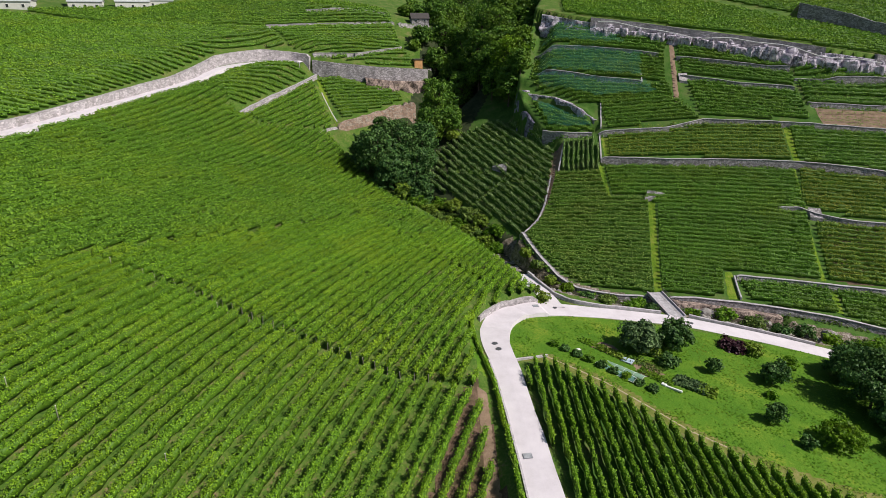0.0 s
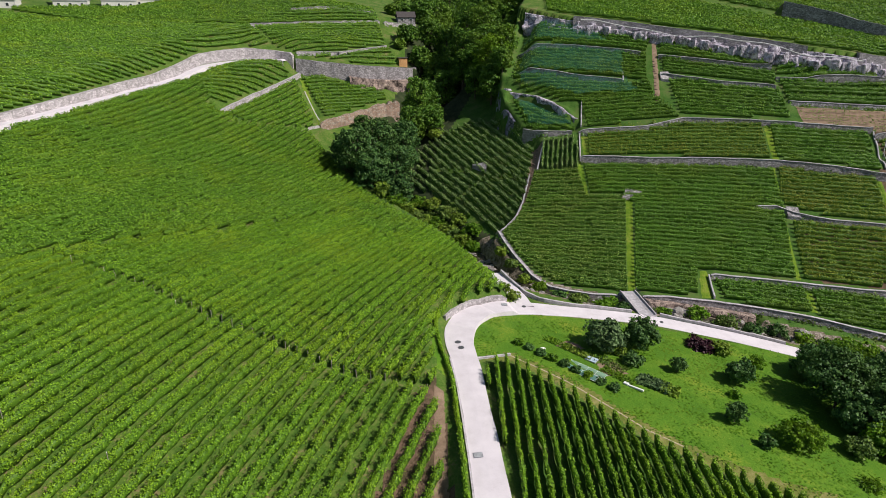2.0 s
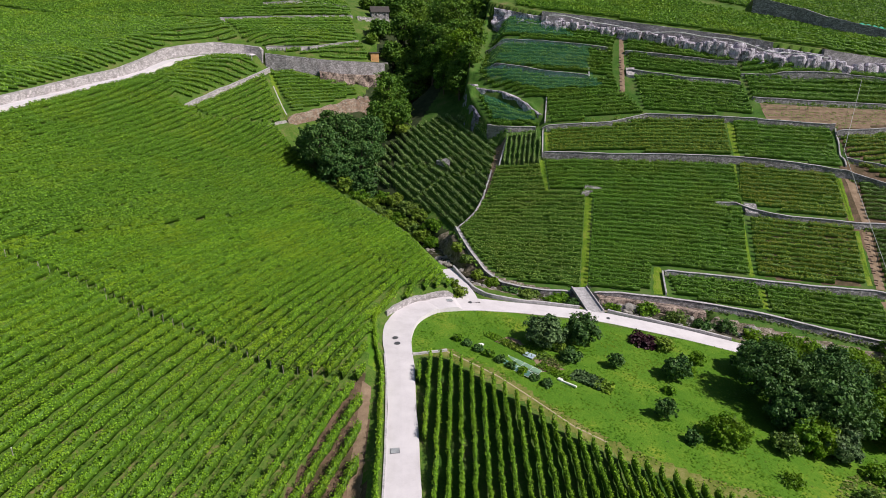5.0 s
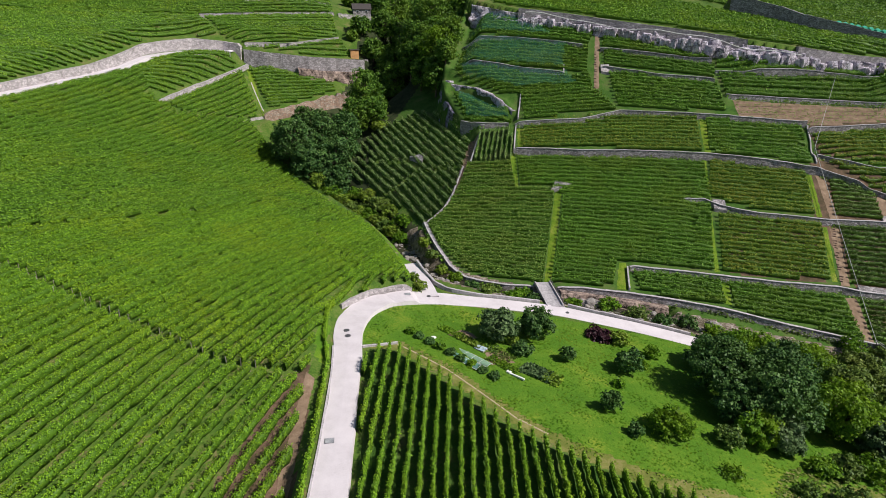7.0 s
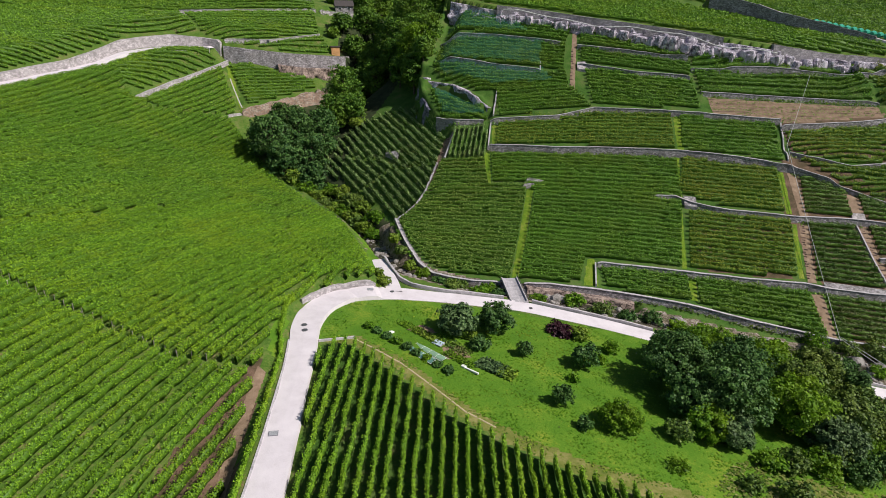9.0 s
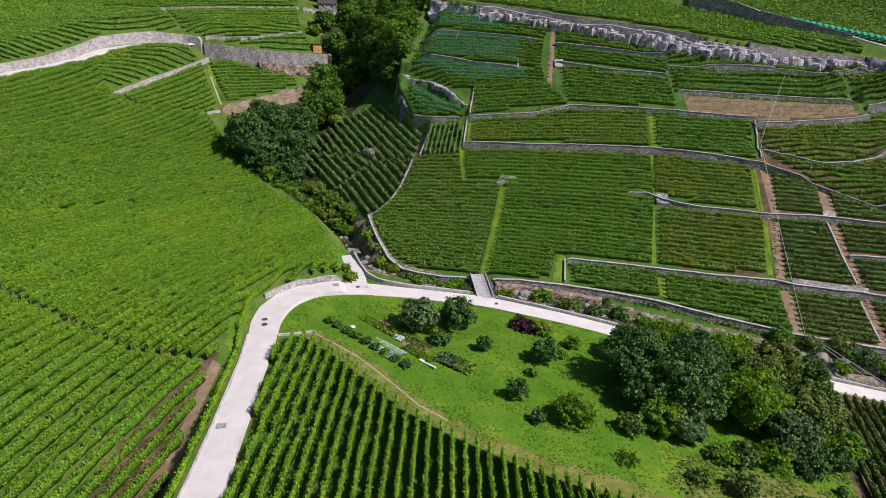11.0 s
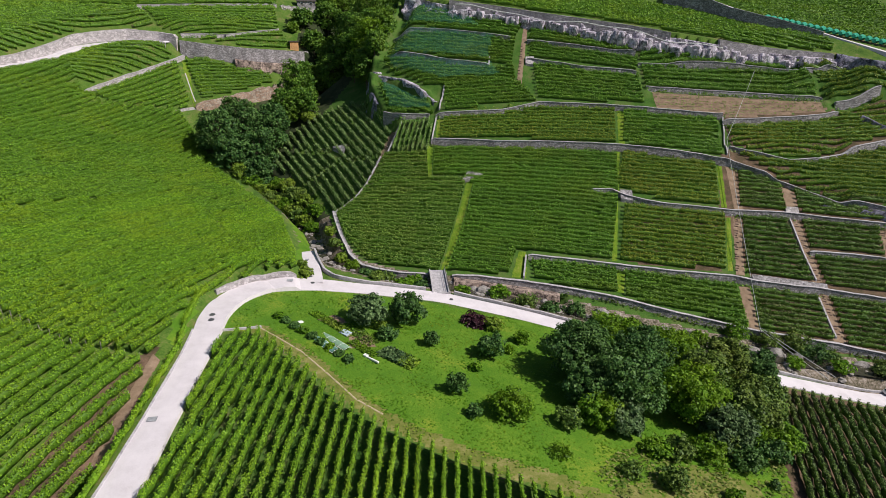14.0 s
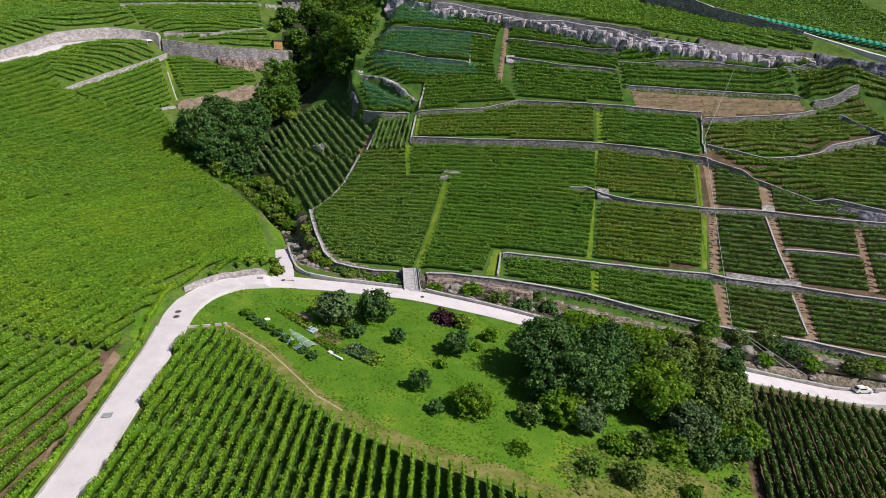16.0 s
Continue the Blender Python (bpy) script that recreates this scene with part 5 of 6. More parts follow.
shrub("bush", 63.4, 58.6, 1.3, 3.0, tree_olive, "dry bush by the track", 800, 0.2, group=G)
for i in range(9):      # the hedge between garden and track
    f = i / 8
    shrub("hedge_bush", 16.6 + 11.8 * f, 84.2 - 10.2 * f, 0.65 + 0.3 * rng.uniform(), 1.5, tree_dark if i % 3 else tree_green, "clipped green hedge bush along the garden", 500, 0.2, "hedge", "garden hedge")

# the small wood between meadow and stream
G = "trees of the small wood"
WOOD = [(61, 77, 9, 10, tree_dark), (66.5, 71, 9.5, 10, tree_dark), (64.5, 85.6, 5.5, 6.5, tree_dark), (70.5, 79.5, 9, 10, tree_dark), (69, 86.5, 6.5, 8.5, tree_green), (77, 85, 6.5, 8.5, tree_green), (87, 86, 6.5, 8, tree_olive),
        (75.6, 72, 8, 9, tree_green), (80.2, 78.6, 7.5, 8.5, tree_olive), (83.4, 71, 6.5, 8, tree_olive), (79, 67.6, 5.5, 7, tree_grey), (91.6, 83.6, 5.5, 5, tree_dark), (88, 77.5, 5.5, 6.5, tree_olive), (87.2, 68.6, 3.5, 5, tree_green), (64.8, 66.6, 4.0, 5, tree_grey), (61.8, 84.6, 5.5, 6, tree_dark), (61.4, 71.4, 6, 7, tree_dark), (61.8, 67.6, 4.2, 5.4, tree_green)]
for x, y, h, w, m in WOOD:
    tree("tree", x, y, h, w, m, "dense broad-leaved tree of the small wood", group=G, cards=8500, size=0.24, stem=0.12, clumps=24)

G = "brush below the wood"
for i, (x, y, h, w) in enumerate([(78, 66.4, 3.4, 5), (83, 68.4, 3.6, 5.5), (84.6, 66, 2.8, 4.5), (88.6, 75, 4.2, 5), (90.6, 81, 4, 5), (75, 63.6, 2.4, 4.6), (80, 63.6, 2.4, 4.6), (71, 63.4, 2.2, 4), (85.6, 72.4, 3.8, 5.5), (68, 63, 1.8, 3.6), (91.4, 87, 4.2, 5)]):
    shrub("bush", x, y, h, w, (tree_olive, tree_green, tree_dark, tree_olive)[i % 4], "loose bush at the lower edge of the wood", 1500, 0.23, group=G)

# the ravine
G = "trees of the ravine"
RAVINE = [(-17.5, 166, 14.5, 12, tree_dark), (-12.4, 172, 20, 12, tree_dark), (-7.8, 167, 17, 13, tree_dark), (-13.4, 162, 10, 10, tree_dark), (-6.4, 159, 11, 8, tree_dark), (-5.7, 177, 19, 10, tree_dark), (-20.5, 172, 11, 9, tree_dark), (-16.5, 178, 15, 10, tree_dark), (-10, 181, 17, 10, tree_dark),
          (-1.2, 191, 17, 12, tree_wood), (1.6, 186.6, 10, 9, tree_wood), (-3.6, 184, 13, 9, tree_wood), (-3, 197, 22, 10, tree_wood), (3, 184.4, 3, 4, shrub_lime), (-8.4, 190, 14, 9, tree_wood),
          (-4.7, 222, 13, 8, tree_wood), (0.6, 219, 18, 8, tree_wood), (-6.7, 234, 6.5, 8, tree_wood), (-2.3, 228, 8.5, 8, tree_wood), (3.7, 225, 24, 11, tree_wood), (0.6, 242, 12, 11, tree_wood), (7.9, 240, 30, 14, tree_wood), (6.3, 214, 22, 9, tree_wood), (12.5, 221, 21, 14, tree_wood),
          (16.4, 206, 14, 11, tree_wood), (20.1, 198, 18, 12, tree_green), (19.6, 191, 12.5, 9, tree_wood), (24.4, 207, 16, 11, tree_wood), (22.4, 194, 12, 8, tree_wood), (19, 225, 17, 13, tree_wood), (26.7, 229, 12, 10, tree_wood), (13.6, 250, 26, 14, tree_wood), (3.4, 264, 16, 12, tree_wood), (23, 252, 14, 14, tree_wood), (31, 244, 9, 9, tree_wood),
          (11.6, 207, 13, 8, tree_wood), (15.1, 198, 10, 7, tree_wood), (-14, 262, 4, 6, tree_wood), (-9.5, 268, 5, 8, tree_wood), (28.4, 219, 12, 9, tree_wood), (24.6, 200, 13, 8, tree_wood), (9, 228, 24, 11, tree_wood), (15, 236, 24, 12, tree_wood), (22, 238, 17, 12, tree_wood), (29.6, 236, 11, 9, tree_wood), (6, 254, 18, 12, tree_wood), (14, 266, 20, 14, tree_wood), (25, 268, 12, 13, tree_wood), (-3, 276, 9, 11, tree_wood), (8, 284, 16, 15, tree_wood), (20, 286, 15, 15, tree_wood),
          (-2.6, 257, 9, 9, tree_wood), (1, 233, 12, 9, tree_wood), (20.6, 215, 14, 11, tree_wood), (16.6, 213, 15, 10, tree_wood), (22.4, 188, 7, 5, tree_wood), (33, 228, 8, 6, tree_wood), (-9.6, 229.6, 3.4, 4, tree_wood), (-3, 214.6, 9, 7, tree_wood), (8, 302, 16, 18, tree_wood), (-12, 275, 5, 8, tree_wood)]
for x, y, h, w, m in RAVINE:
    tree("tree", x, y, h, w, m, "tall broad-leaved tree in the shady ravine", group=G, cards=4200 if y < 212 else 2600, size=0.36 if y < 212 else 0.46, stem=max(0.1, 1 - 1.5 * w / h), clumps=30)
G = "shrubs along the stream"
for i, (x, y, h, w) in enumerate([(-10, 158.4, 4, 5), (-6.4, 155.6, 3.4, 5), (-3.4, 153, 4, 5.4), (-0.6, 150.6, 4.2, 5.6), (2, 148, 3.8, 5.4), (4, 145.6, 4, 5), (6.2, 142.8, 3.8, 4.8), (8, 140.2, 3.4, 4.4), (10, 137.4, 3, 4), (12.2, 134.6, 2.6, 3.4), (-1.6, 155.4, 3, 4), (2.6, 151.6, 2.8, 4), (-4.6, 158.6, 3, 4), (-0.8, 158, 3, 4.4), (2.7, 153.4, 3, 4.4), (6.1, 148.2, 2.8, 4.4), (9.1, 143.8, 2.6, 4), (12.2, 139, 2.4, 3.6), (17.6, 126, 1.8, 2.6), (19.4, 121, 1.8, 2.6), (21.4, 116, 1.8, 2.8), (24, 112.6, 1.6, 2.4)]):
    shrub("bush", x, y, h, w, (shrub_lime, tree_green, shrub_lime, tree_olive)[i % 4], "yellow green shrub on the stream bank", 1500, 0.27, group=G)
for i, (x, y, h, w) in enumerate([(52, 105.4, 2.2, 4.2), (57, 104, 1.8, 4.6), (61.5, 103, 1.6, 3.4), (36, 106.6, 1.4, 3.6), (31, 107.5, 1.3, 3.4), (27, 108.6, 1.4, 3), (34, 104.5, 1.1, 3), (29.5, 104.5, 1.1, 3), (37.6, 103.6, 1.1, 2.4), (45.4, 104, 1.5, 3), (46, 108.8, 1.3, 3), (73, 98.6, 2.2, 4), (79, 96.8, 2.4, 4), (101, 99.6, 2.4, 4.6), (107, 98.6, 2.0, 3.8), (95.5, 100.6, 3.2, 4.6), (112, 97.4, 1.6, 3), (120, 95, 1.6, 3.2), (103, 93.6, 1.6, 3), (105.9, 99.4, 3.4, 5), (109, 97, 3.2, 5), (111, 93.2, 2.2, 3.4), (119.4, 93.6, 2.4, 4.6), (66, 103.4, 2, 4), (70, 101, 1.8, 4), (76, 100.6, 1.6, 4), (84, 97.6, 2, 4), (88, 99, 1.8, 4), (92, 96.4, 1.6, 4), (98, 94.6, 1.6, 3.4), (125, 96.4, 1.8, 4), (131, 94, 1.8, 4)]):
    shrub("bush", x, y, h, w, (tree_green, tree_olive, tree_dark)[i % 3], "green bush among the stream boulders", 900, 0.24, group=G)
shrub("bush", 17.6, 100.8, 1.7, 2.6, shrub_lime, "leafy vine bush at the wall end by the junction", 900, 0.2)
shrub("bush", 16.4, 103.6, 2.0, 1.8, shrub_lime, "leafy vine bush at the wall end by the junction", 700, 0.2)

# ---- stream ----
P = rounded([p[:2] for p in STREAM[3:17]], 1.2, 2)
z = np.array([np.interp(i, range(len(P)), height(P[:, 0], P[:, 1])) for i in range(len(P))]) + 0.22
ws = strip("stream", P, [-1.9, 0, 1.9], [z, z + 0.03, z], water, closed=False)
tagged(ws, "shallow brown stream with white riffles over boulders", "stream", kind="structure")


def boulder(x, y, r, lift=0.0, mat=boulder_stone, group="boulders in the stream"):
    bm = bmesh.new()
    bmesh.ops.create_icosphere(bm, subdivisions=2, radius=1)
    q = Vector((x * 3.1, y * 1.7, 0))
    for v in bm.verts:
        v.co *= 1 + 0.45 * noise.noise(v.co * 1.1 + q) + 0.15 * noise.noise(v.co * 3 + q)
        v.co.x *= r * 1.2
        v.co.y *= r
        v.co.z *= r * 0.7
    me = bpy.data.meshes.new("boulder")
    bm.to_mesh(me)
    bm.free()
    me.materials.append(mat)
    ob = new("boulder", me)
    ob.matrix_world = pose(x, y, float(height(x, y)) + r * 0.2 + lift, rng.uniform(-12, 12), rng.uniform(-12, 12), rng.uniform(0, 360))
    return tagged(ob, "pale rounded boulder in the stream bed", "boulder", group)


S = rounded([p[:2] for p in STREAM], 1.0, 2)
S = S[(S[:, 1] < 140) & (S[:, 0] < 135)]
for i in range(240):
    q = S[rng.integers(0, len(S))]
    n = rng.normal(0, 1.7, 2)
    boulder(q[0] + n[0] * 0.6, q[1] + n[1], rng.uniform(0.2, 0.75))
for x, y, r in [(49.5, 106.8, 1.3), (51.5, 107.6, 1.0), (47.6, 107.4, 0.9), (71, 103.5, 1.2), (82, 100.5, 1.5), (85, 99.6, 1.1), (97, 97, 1.2), (101.5, 97.4, 1.4), (104.5, 96, 1.0), (117, 96.4, 1.2)]:
    boulder(x, y, r, 0.1)

# ---- footbridge ----
bx, by = 40.9, 105.6
zb = lane_height(41, 100.5) + 0.08
bridge = empty("bridge", bx, by, zb, "short stone and concrete bridge over the stream", "bridge", turn=4)
part("deck", box_bm(3.0, 10.6, 0.35, (0, 0, -0.35), 0.04), kerb_stone, bridge, "pale concrete deck")
for k in (-1.42, 1.42):
    part("side_beam", box_bm(0.22, 10.4, 0.3, (k, 0, 0), 0.03), kerb_stone, bridge)
for k in (-4.4, 4.6):
    part("abutment", box_bm(3.6, 1.2, 3.4, (0, k, -3.6), 0.06), stone, bridge, "grey stone abutment")
rail = part("railing", box_bm(0.06, 9.8, 0.06, (1.42, 0, 0.95), 0.015), metal, bridge, "thin metal handrail")
part("rail", box_bm(0.05, 9.8, 0.05, (1.42, 0, 0.6), 0.012), metal, bridge)
for i in range(7):
    part("baluster", box_bm(0.05, 0.05, 0.75, (1.42, -4.6 + i * 1.53, 0.25), 0.01), metal, bridge)

# ---- iron covers in the lane ----
def cover(x, y, round_one, size):
    ob = empty("manhole_cover" if round_one else "drain_grate", x, y, lane_height(x, y) + 0.045, "round dark iron manhole cover in the lane" if round_one else "square grey drain grate in the lane", "drain", "covers in the lane", 8)
    bm = bmesh.new()
    if round_one:
        bmesh.ops.create_cone(bm, cap_ends=True, segments=24, radius1=size, radius2=size * 0.97, depth=0.04)
        part("lid", bm, metal, ob)
        bm = bmesh.new()
        bmesh.ops.create_cone(bm, segments=24, radius1=size * 1.18, radius2=size * 1.15, depth=0.03)
        part("ring", bm, kerb_stone, ob, "pale concrete ring")
    else:
        bm.free()
        part("rim", box_bm(size * 2, size * 1.7, 0.03, (0, 0, -0.01), 0.005), grate_steel, ob)
        for i in range(5):
            part("bar", box_bm(size * 1.8, 0.07, 0.03, (0, (i - 2) * size * 0.3, 0.02), 0.005), grey_roof, ob)
    return ob


cover(7.5, 82.0, True, 0.42)
cover(7.9, 80.3, True, 0.42)
cover(19.1, 98.2, True, 0.36)
cover(43.0, 98.4, True, 0.36)
cover(15.6, 96.8, False, 0.5)
cover(9.1, 57.0, False, 0.52)
cover(16.2, 108.6, False, 0.35)


# ---- the vegetable garden ----
def at(x, y, name, label, category, group="", turn=0.0):
    return empty(name, x, y, float(height(x, y)), label, category, group, turn)


def crop_tunnel(x, y, turn, long, wide, tall, mat, label, hoops):
    """A low tunnel: hoops, ridge and foot rails, with a sagging net over it."""
    t = at(x, y, "crop_tunnel", label, "crop cover", "crop tunnels", turn)
    n, V = 12, []
    for e in range(hoops):
        for k in range(n + 1):
            a = math.pi * k / n
            sag = 1 - 0.07 * (e % 2)
            V.append((-long / 2 + e * long / (hoops - 1), math.cos(a) * wide / 2, max(0.02, math.sin(a) * tall * sag)))
    F = [(e * (n + 1) + k, (e + 1) * (n + 1) + k, (e + 1) * (n + 1) + k + 1, e * (n + 1) + k + 1) for e in range(hoops - 1) for k in range(n)]
    mesh_ob("cover", V, F, mat, t)
    for e in range(0, hoops, 2):
        u = -long / 2 + e * long / (hoops - 1)
        hv, hf = tube_data([(u, math.cos(math.pi * k / 8) * (wide / 2 + 0.02), math.sin(math.pi * k / 8) * (tall + 0.02)) for k in range(9)], [0.018] * 9, 5)
        mesh_ob("hoop", hv, hf, white_paint, t, "thin white hoop")
    for k in (-1, 1):
        part("foot_rail", box_bm(long, 0.06, 0.06, (0, k * wide / 2, 0), 0.01), white_paint, t)
    return t


crop_tunnel(24.3, 77.9, -46, 6.4, 1.35, 0.26, cover_cloth, "long low crop tunnel under grey-green netting", 11)
crop_tunnel(25.9, 78.7, -46, 6.0, 1.2, 0.24, pale_net, "low crop tunnel under pale thin netting on white hoops", 9)
t = at(27.0, 81.4, "cold_frame", "pale glass-topped cold frame in the garden", "cold frame", turn=-40)
part("body", box_bm(1.7, 1.1, 0.22, (0, 0, 0), 0.03), post_wood, t)
part("lid", box_bm(1.7, 1.1, 0.05, (0, 0, 0.24), 0.01, (6, 0, 0)), frame_pane, t, "pale bluish glazed lid")
t = at(31.5, 74.9, "fallen_post", "white painted beam lying in the grass", "beam", turn=-40)
part("beam", box_bm(2.6, 0.28, 0.28, (0, 0, 0), 0.04), white_paint, t)
part("block", box_bm(0.7, 0.6, 0.4, (-1.3, 0.1, 0), 0.06), white_paint, t)
t = at(20.0, 83.2, "sack", "small white sack lying beside the garden bed", "sack", turn=20)
bm = bmesh.new()
bmesh.ops.create_icosphere(bm, subdivisions=2, radius=1)
for v in bm.verts:
    v.co *= 1 + 0.25 * noise.noise(v.co * 1.3)
    v.co = Vector((v.co.x * 0.6, v.co.y * 0.32, max(0.0, v.co.z * 0.24 + 0.1)))
part("bag", bm, white_paint, t, smooth=True)
part("tie", box_bm(0.07, 0.2, 0.12, (0.58, 0, 0.03), 0.02), post_wood, t, "brown tied neck")


def vegetable_bed(x, y, turn, long, wide, mat, label, dense=90, size=0.16, tall=0.4):
    n = int(long * wide * dense)
    a = radians(turn)
    u, v = rng.uniform(-long / 2, long / 2, n), np.round(rng.uniform(-wide / 2, wide / 2, n) / 0.6) * 0.6 + rng.normal(0, 0.13, n)
    X, Y = x + u * math.cos(a) - v * math.sin(a), y + u * math.sin(a) + v * math.cos(a)
    V, F = leaf_cards(np.column_stack([X, Y, height(X, Y) + tall * rng.uniform(0.15, 1, n)]), size, 0.8)
    return tagged(mesh_ob("vegetable_bed", V, F, mat), label, "vegetables", "vegetable beds", "stuff")


vegetable_bed(25.4, 83.4, -42, 5, 1.8, shrub_lime, "bed of yellow green vegetables")
vegetable_bed(29.8, 80.6, -42, 4.5, 2.2, tree_olive, "bed of drying vegetable rows", 50)
vegetable_bed(30.0, 77.6, -42, 5, 1.4, tree_green, "bed of leafy green vegetables")
vegetable_bed(34.6, 76.6, -30, 4.2, 2.6, tree_grey, "bed of large pale cabbages", 80, 0.26, 0.5)
vegetable_bed(36.6, 75.4, -30, 2.4, 2.4, shrub_lime, "bed of large pale squash leaves", 60, 0.3, 0.5)
vegetable_bed(22.6, 85.8, -42, 4, 1.6, tree_green, "bed of leafy green vegetables", 60)
vegetable_bed(28.2, 83.2, -42, 3, 1.4, tree_green, "bed of leafy green vegetables", 60)

# ---- hut, houses ----
def house(name, x, y, z, sx, sy, tall, turn, wall_mat, roof_mat, label, windows=2, flat=False):
    h = empty(name, x, y, z, label, "house", "buildings", turn)
    part("wall", box_bm(sx, sy, tall + 1.0, (0, 0, -1.0), 0.03), wall_mat, h)
    if flat:
        part("roof", box_bm(sx + 0.5, sy + 0.5, 0.22, (0, 0, tall), 0.04), roof_mat, h)
    else:
        r = sx * 0.28
        V = [(-sx / 2 - .3, -sy / 2 - .3, tall - 0.1), (sx / 2 + .3, -sy / 2 - .3, tall - 0.1), (sx / 2 + .3, sy / 2 + .3, tall - 0.1), (-sx / 2 - .3, sy / 2 + .3, tall - 0.1), (-sx / 2 - .3, 0, tall + r), (sx / 2 + .3, 0, tall + r)]
        V += [(a, b, c + 0.16) for a, b, c in V]
        F = [(0, 1, 5, 4), (2, 3, 4, 5), (6, 10, 11, 7), (8, 11, 10, 9), (0, 6, 7, 1), (2, 8, 9, 3), (0, 4, 10, 6), (4, 3, 9, 10), (1, 7, 11, 5), (5, 11, 8, 2)]
        mesh_ob("roof", V, F, roof_mat, h)
    for i in range(windows):
        u = (i + 0.5) / windows * sx - sx / 2
        w = part("window", box_bm(min(1.0, sx * 0.22), 0.1, min(1.2, tall * 0.35), (u, -sy / 2 - 0.02, tall * 0.42), 0.01), white_paint, h, "white window frame")
        part("pane", box_bm(min(0.8, sx * 0.17), 0.1, min(1.0, tall * 0.28), (u, -sy / 2 - 0.06, tall * 0.45), 0.005), glass_dark, w, "dark glass pane")
    return h


zt = float(height(-8.4, 224.6))
hut = house("hut", -8.4, 224.6, zt + 0.1, 2.8, 2.2, 2.0, 18, orange_wood, dark_roof, "small orange wooden hut on the wall's end", 0, True)
part("door", box_bm(0.8, 0.08, 1.6, (-0.5, -1.13, 0), 0.01), orange_wood, hut, "plank door")
pillar = empty("stone_pillar", -28.2, 216.6, float(height(-28.2, 216.6)), "pale stone pillar at the end of a terrace wall", "pillar", turn=25)
part("shaft", box_bm(0.9, 0.7, 1.7, (0, 0, -0.4), 0.06), stone_pale, pillar)
part("cap", box_bm(1.1, 0.9, 0.16, (0, 0, 1.3), 0.03), kerb_stone, pillar, "flat pale capstone")
house("house", -8.6, 251.4, float(height(-8.6, 251.4)), 6.5, 4, 1.9, 14, stone, dark_roof, "low stone house with a dark roof among trees", 2)
for x, y, sx, sy, h, t in [(-147, 231, 14, 9, 3.5, 20), (-129, 246, 11, 8, 3.5, 22), (-119.5, 262, 12, 8, 3.8, 25), (-112, 270, 9, 8, 3.8, 25), (-163, 216, 14, 8, 3.0, 20)]:
    house("house", x, y, float(ground(x, y)) - 1.9, sx, sy, h, t, plaster, grey_roof, "pale house with a grey roof above the vines", 3)

# ---- nets over the upper vines ----
def bird_net(pts, label, lift=1.75):
    lo, hi = np.min(pts, 0), np.max(pts, 0)
    xs, ys = np.arange(lo[0], hi[0] + 0.9, 0.9), np.arange(lo[1], hi[1] + 0.9, 0.9)
    X, Y = np.meshgrid(xs, ys)
    Z = height(X, Y) + lift + 0.14 * np.sin(X * 1.7) * np.sin(Y * 2.3) + rng.normal(0, 0.04, X.shape)
    I = np.arange(X.size).reshape(X.shape)
    F = np.stack([I[:-1, :-1], I[:-1, 1:], I[1:, 1:], I[1:, :-1]], -1).reshape(-1, 4)
    F = F[in_poly(pts, (X[:-1, :-1] + 0.45).ravel(), (Y[:-1, :-1] + 0.45).ravel())]
    used, back = np.unique(F, return_inverse=True)
    ob = mesh_ob("bird_net", np.stack([X, Y, Z], -1).reshape(-1, 3)[used], back.reshape(F.shape), net, smooth=True)
    return tagged(ob, label, "net", "nets over vines")


bird_net([(27.4, 186.6), (44, 181), (54, 178.6), (56, 186.8), (44, 190.6), (28.6, 194.6)], "blue-green bird net over vine rows")
bird_net([(29.5, 196.4), (44, 192.4), (52, 190.4), (48, 196), (41, 199), (33, 202.4)], "blue-green bird net over vine rows")
bird_net([(25.4, 186), (35, 183), (43, 180), (55, 176.6), (57, 172.6), (41, 173.8), (33, 179), (28, 182)], "blue-green bird net over vine rows")
bird_net([(25, 176), (28, 167), (31, 165), (38.6, 164.8), (36.6, 168.4), (31, 174)], "blue-green bird net over the rock terrace")

# ---- paths, steps and small walls on the east slope ----
def side_wall(pts, high, label, mat=kerb_stone, thick=0.35):
    return low_wall("wall_steps", pts, high, thick, mat, label)


side_wall([(17.8, 132.6), (21.6, 136.6), (23.9, 142.4), (26.6, 152)], 0.5, "pale stepped wall beside the brown path")
side_wall([(31.2, 162), (28.4, 152)], 0.4, "pale edging of the brown path")
side_wall([(58.6, 117.4), (57.4, 110.8)], 0.6, "pale end wall of the low terrace")
side_wall([(40.2, 162), (39.2, 154.4)], 0.5, "pale side wall of the golden plot")
side_wall([(117.9, 129.6), (117.2, 121), (117, 114.4)], 0.5, "pale side wall of the steps")
side_wall([(116, 110.8), (115, 101.8)], 0.5, "pale side wall of the steps")
side_wall([(111.8, 157), (109.4, 146)], 0.5, "pale side wall of the steep path")
side_wall([(42.6, 173.6), (41, 164.4)], 0.5, "pale side wall beside the rock terrace")
side_wall([(54.8, 180.5), (54.4, 177.4)], 0.6, "pale end wall under the net")
side_wall([(-30.8, 188.6), (-33.4, 185), (-35, 181.4)], 0.7, "pale rubble wing of the reddish wall", stone_pale)
side_wall([(-31.4, 190.4), (-37.4, 201)], 0.12, "thin pale edging beside a grass path")
side_wall([(10.2, 78.2), (15, 80.4)], 0.25, "pale log edging at the head of the track")
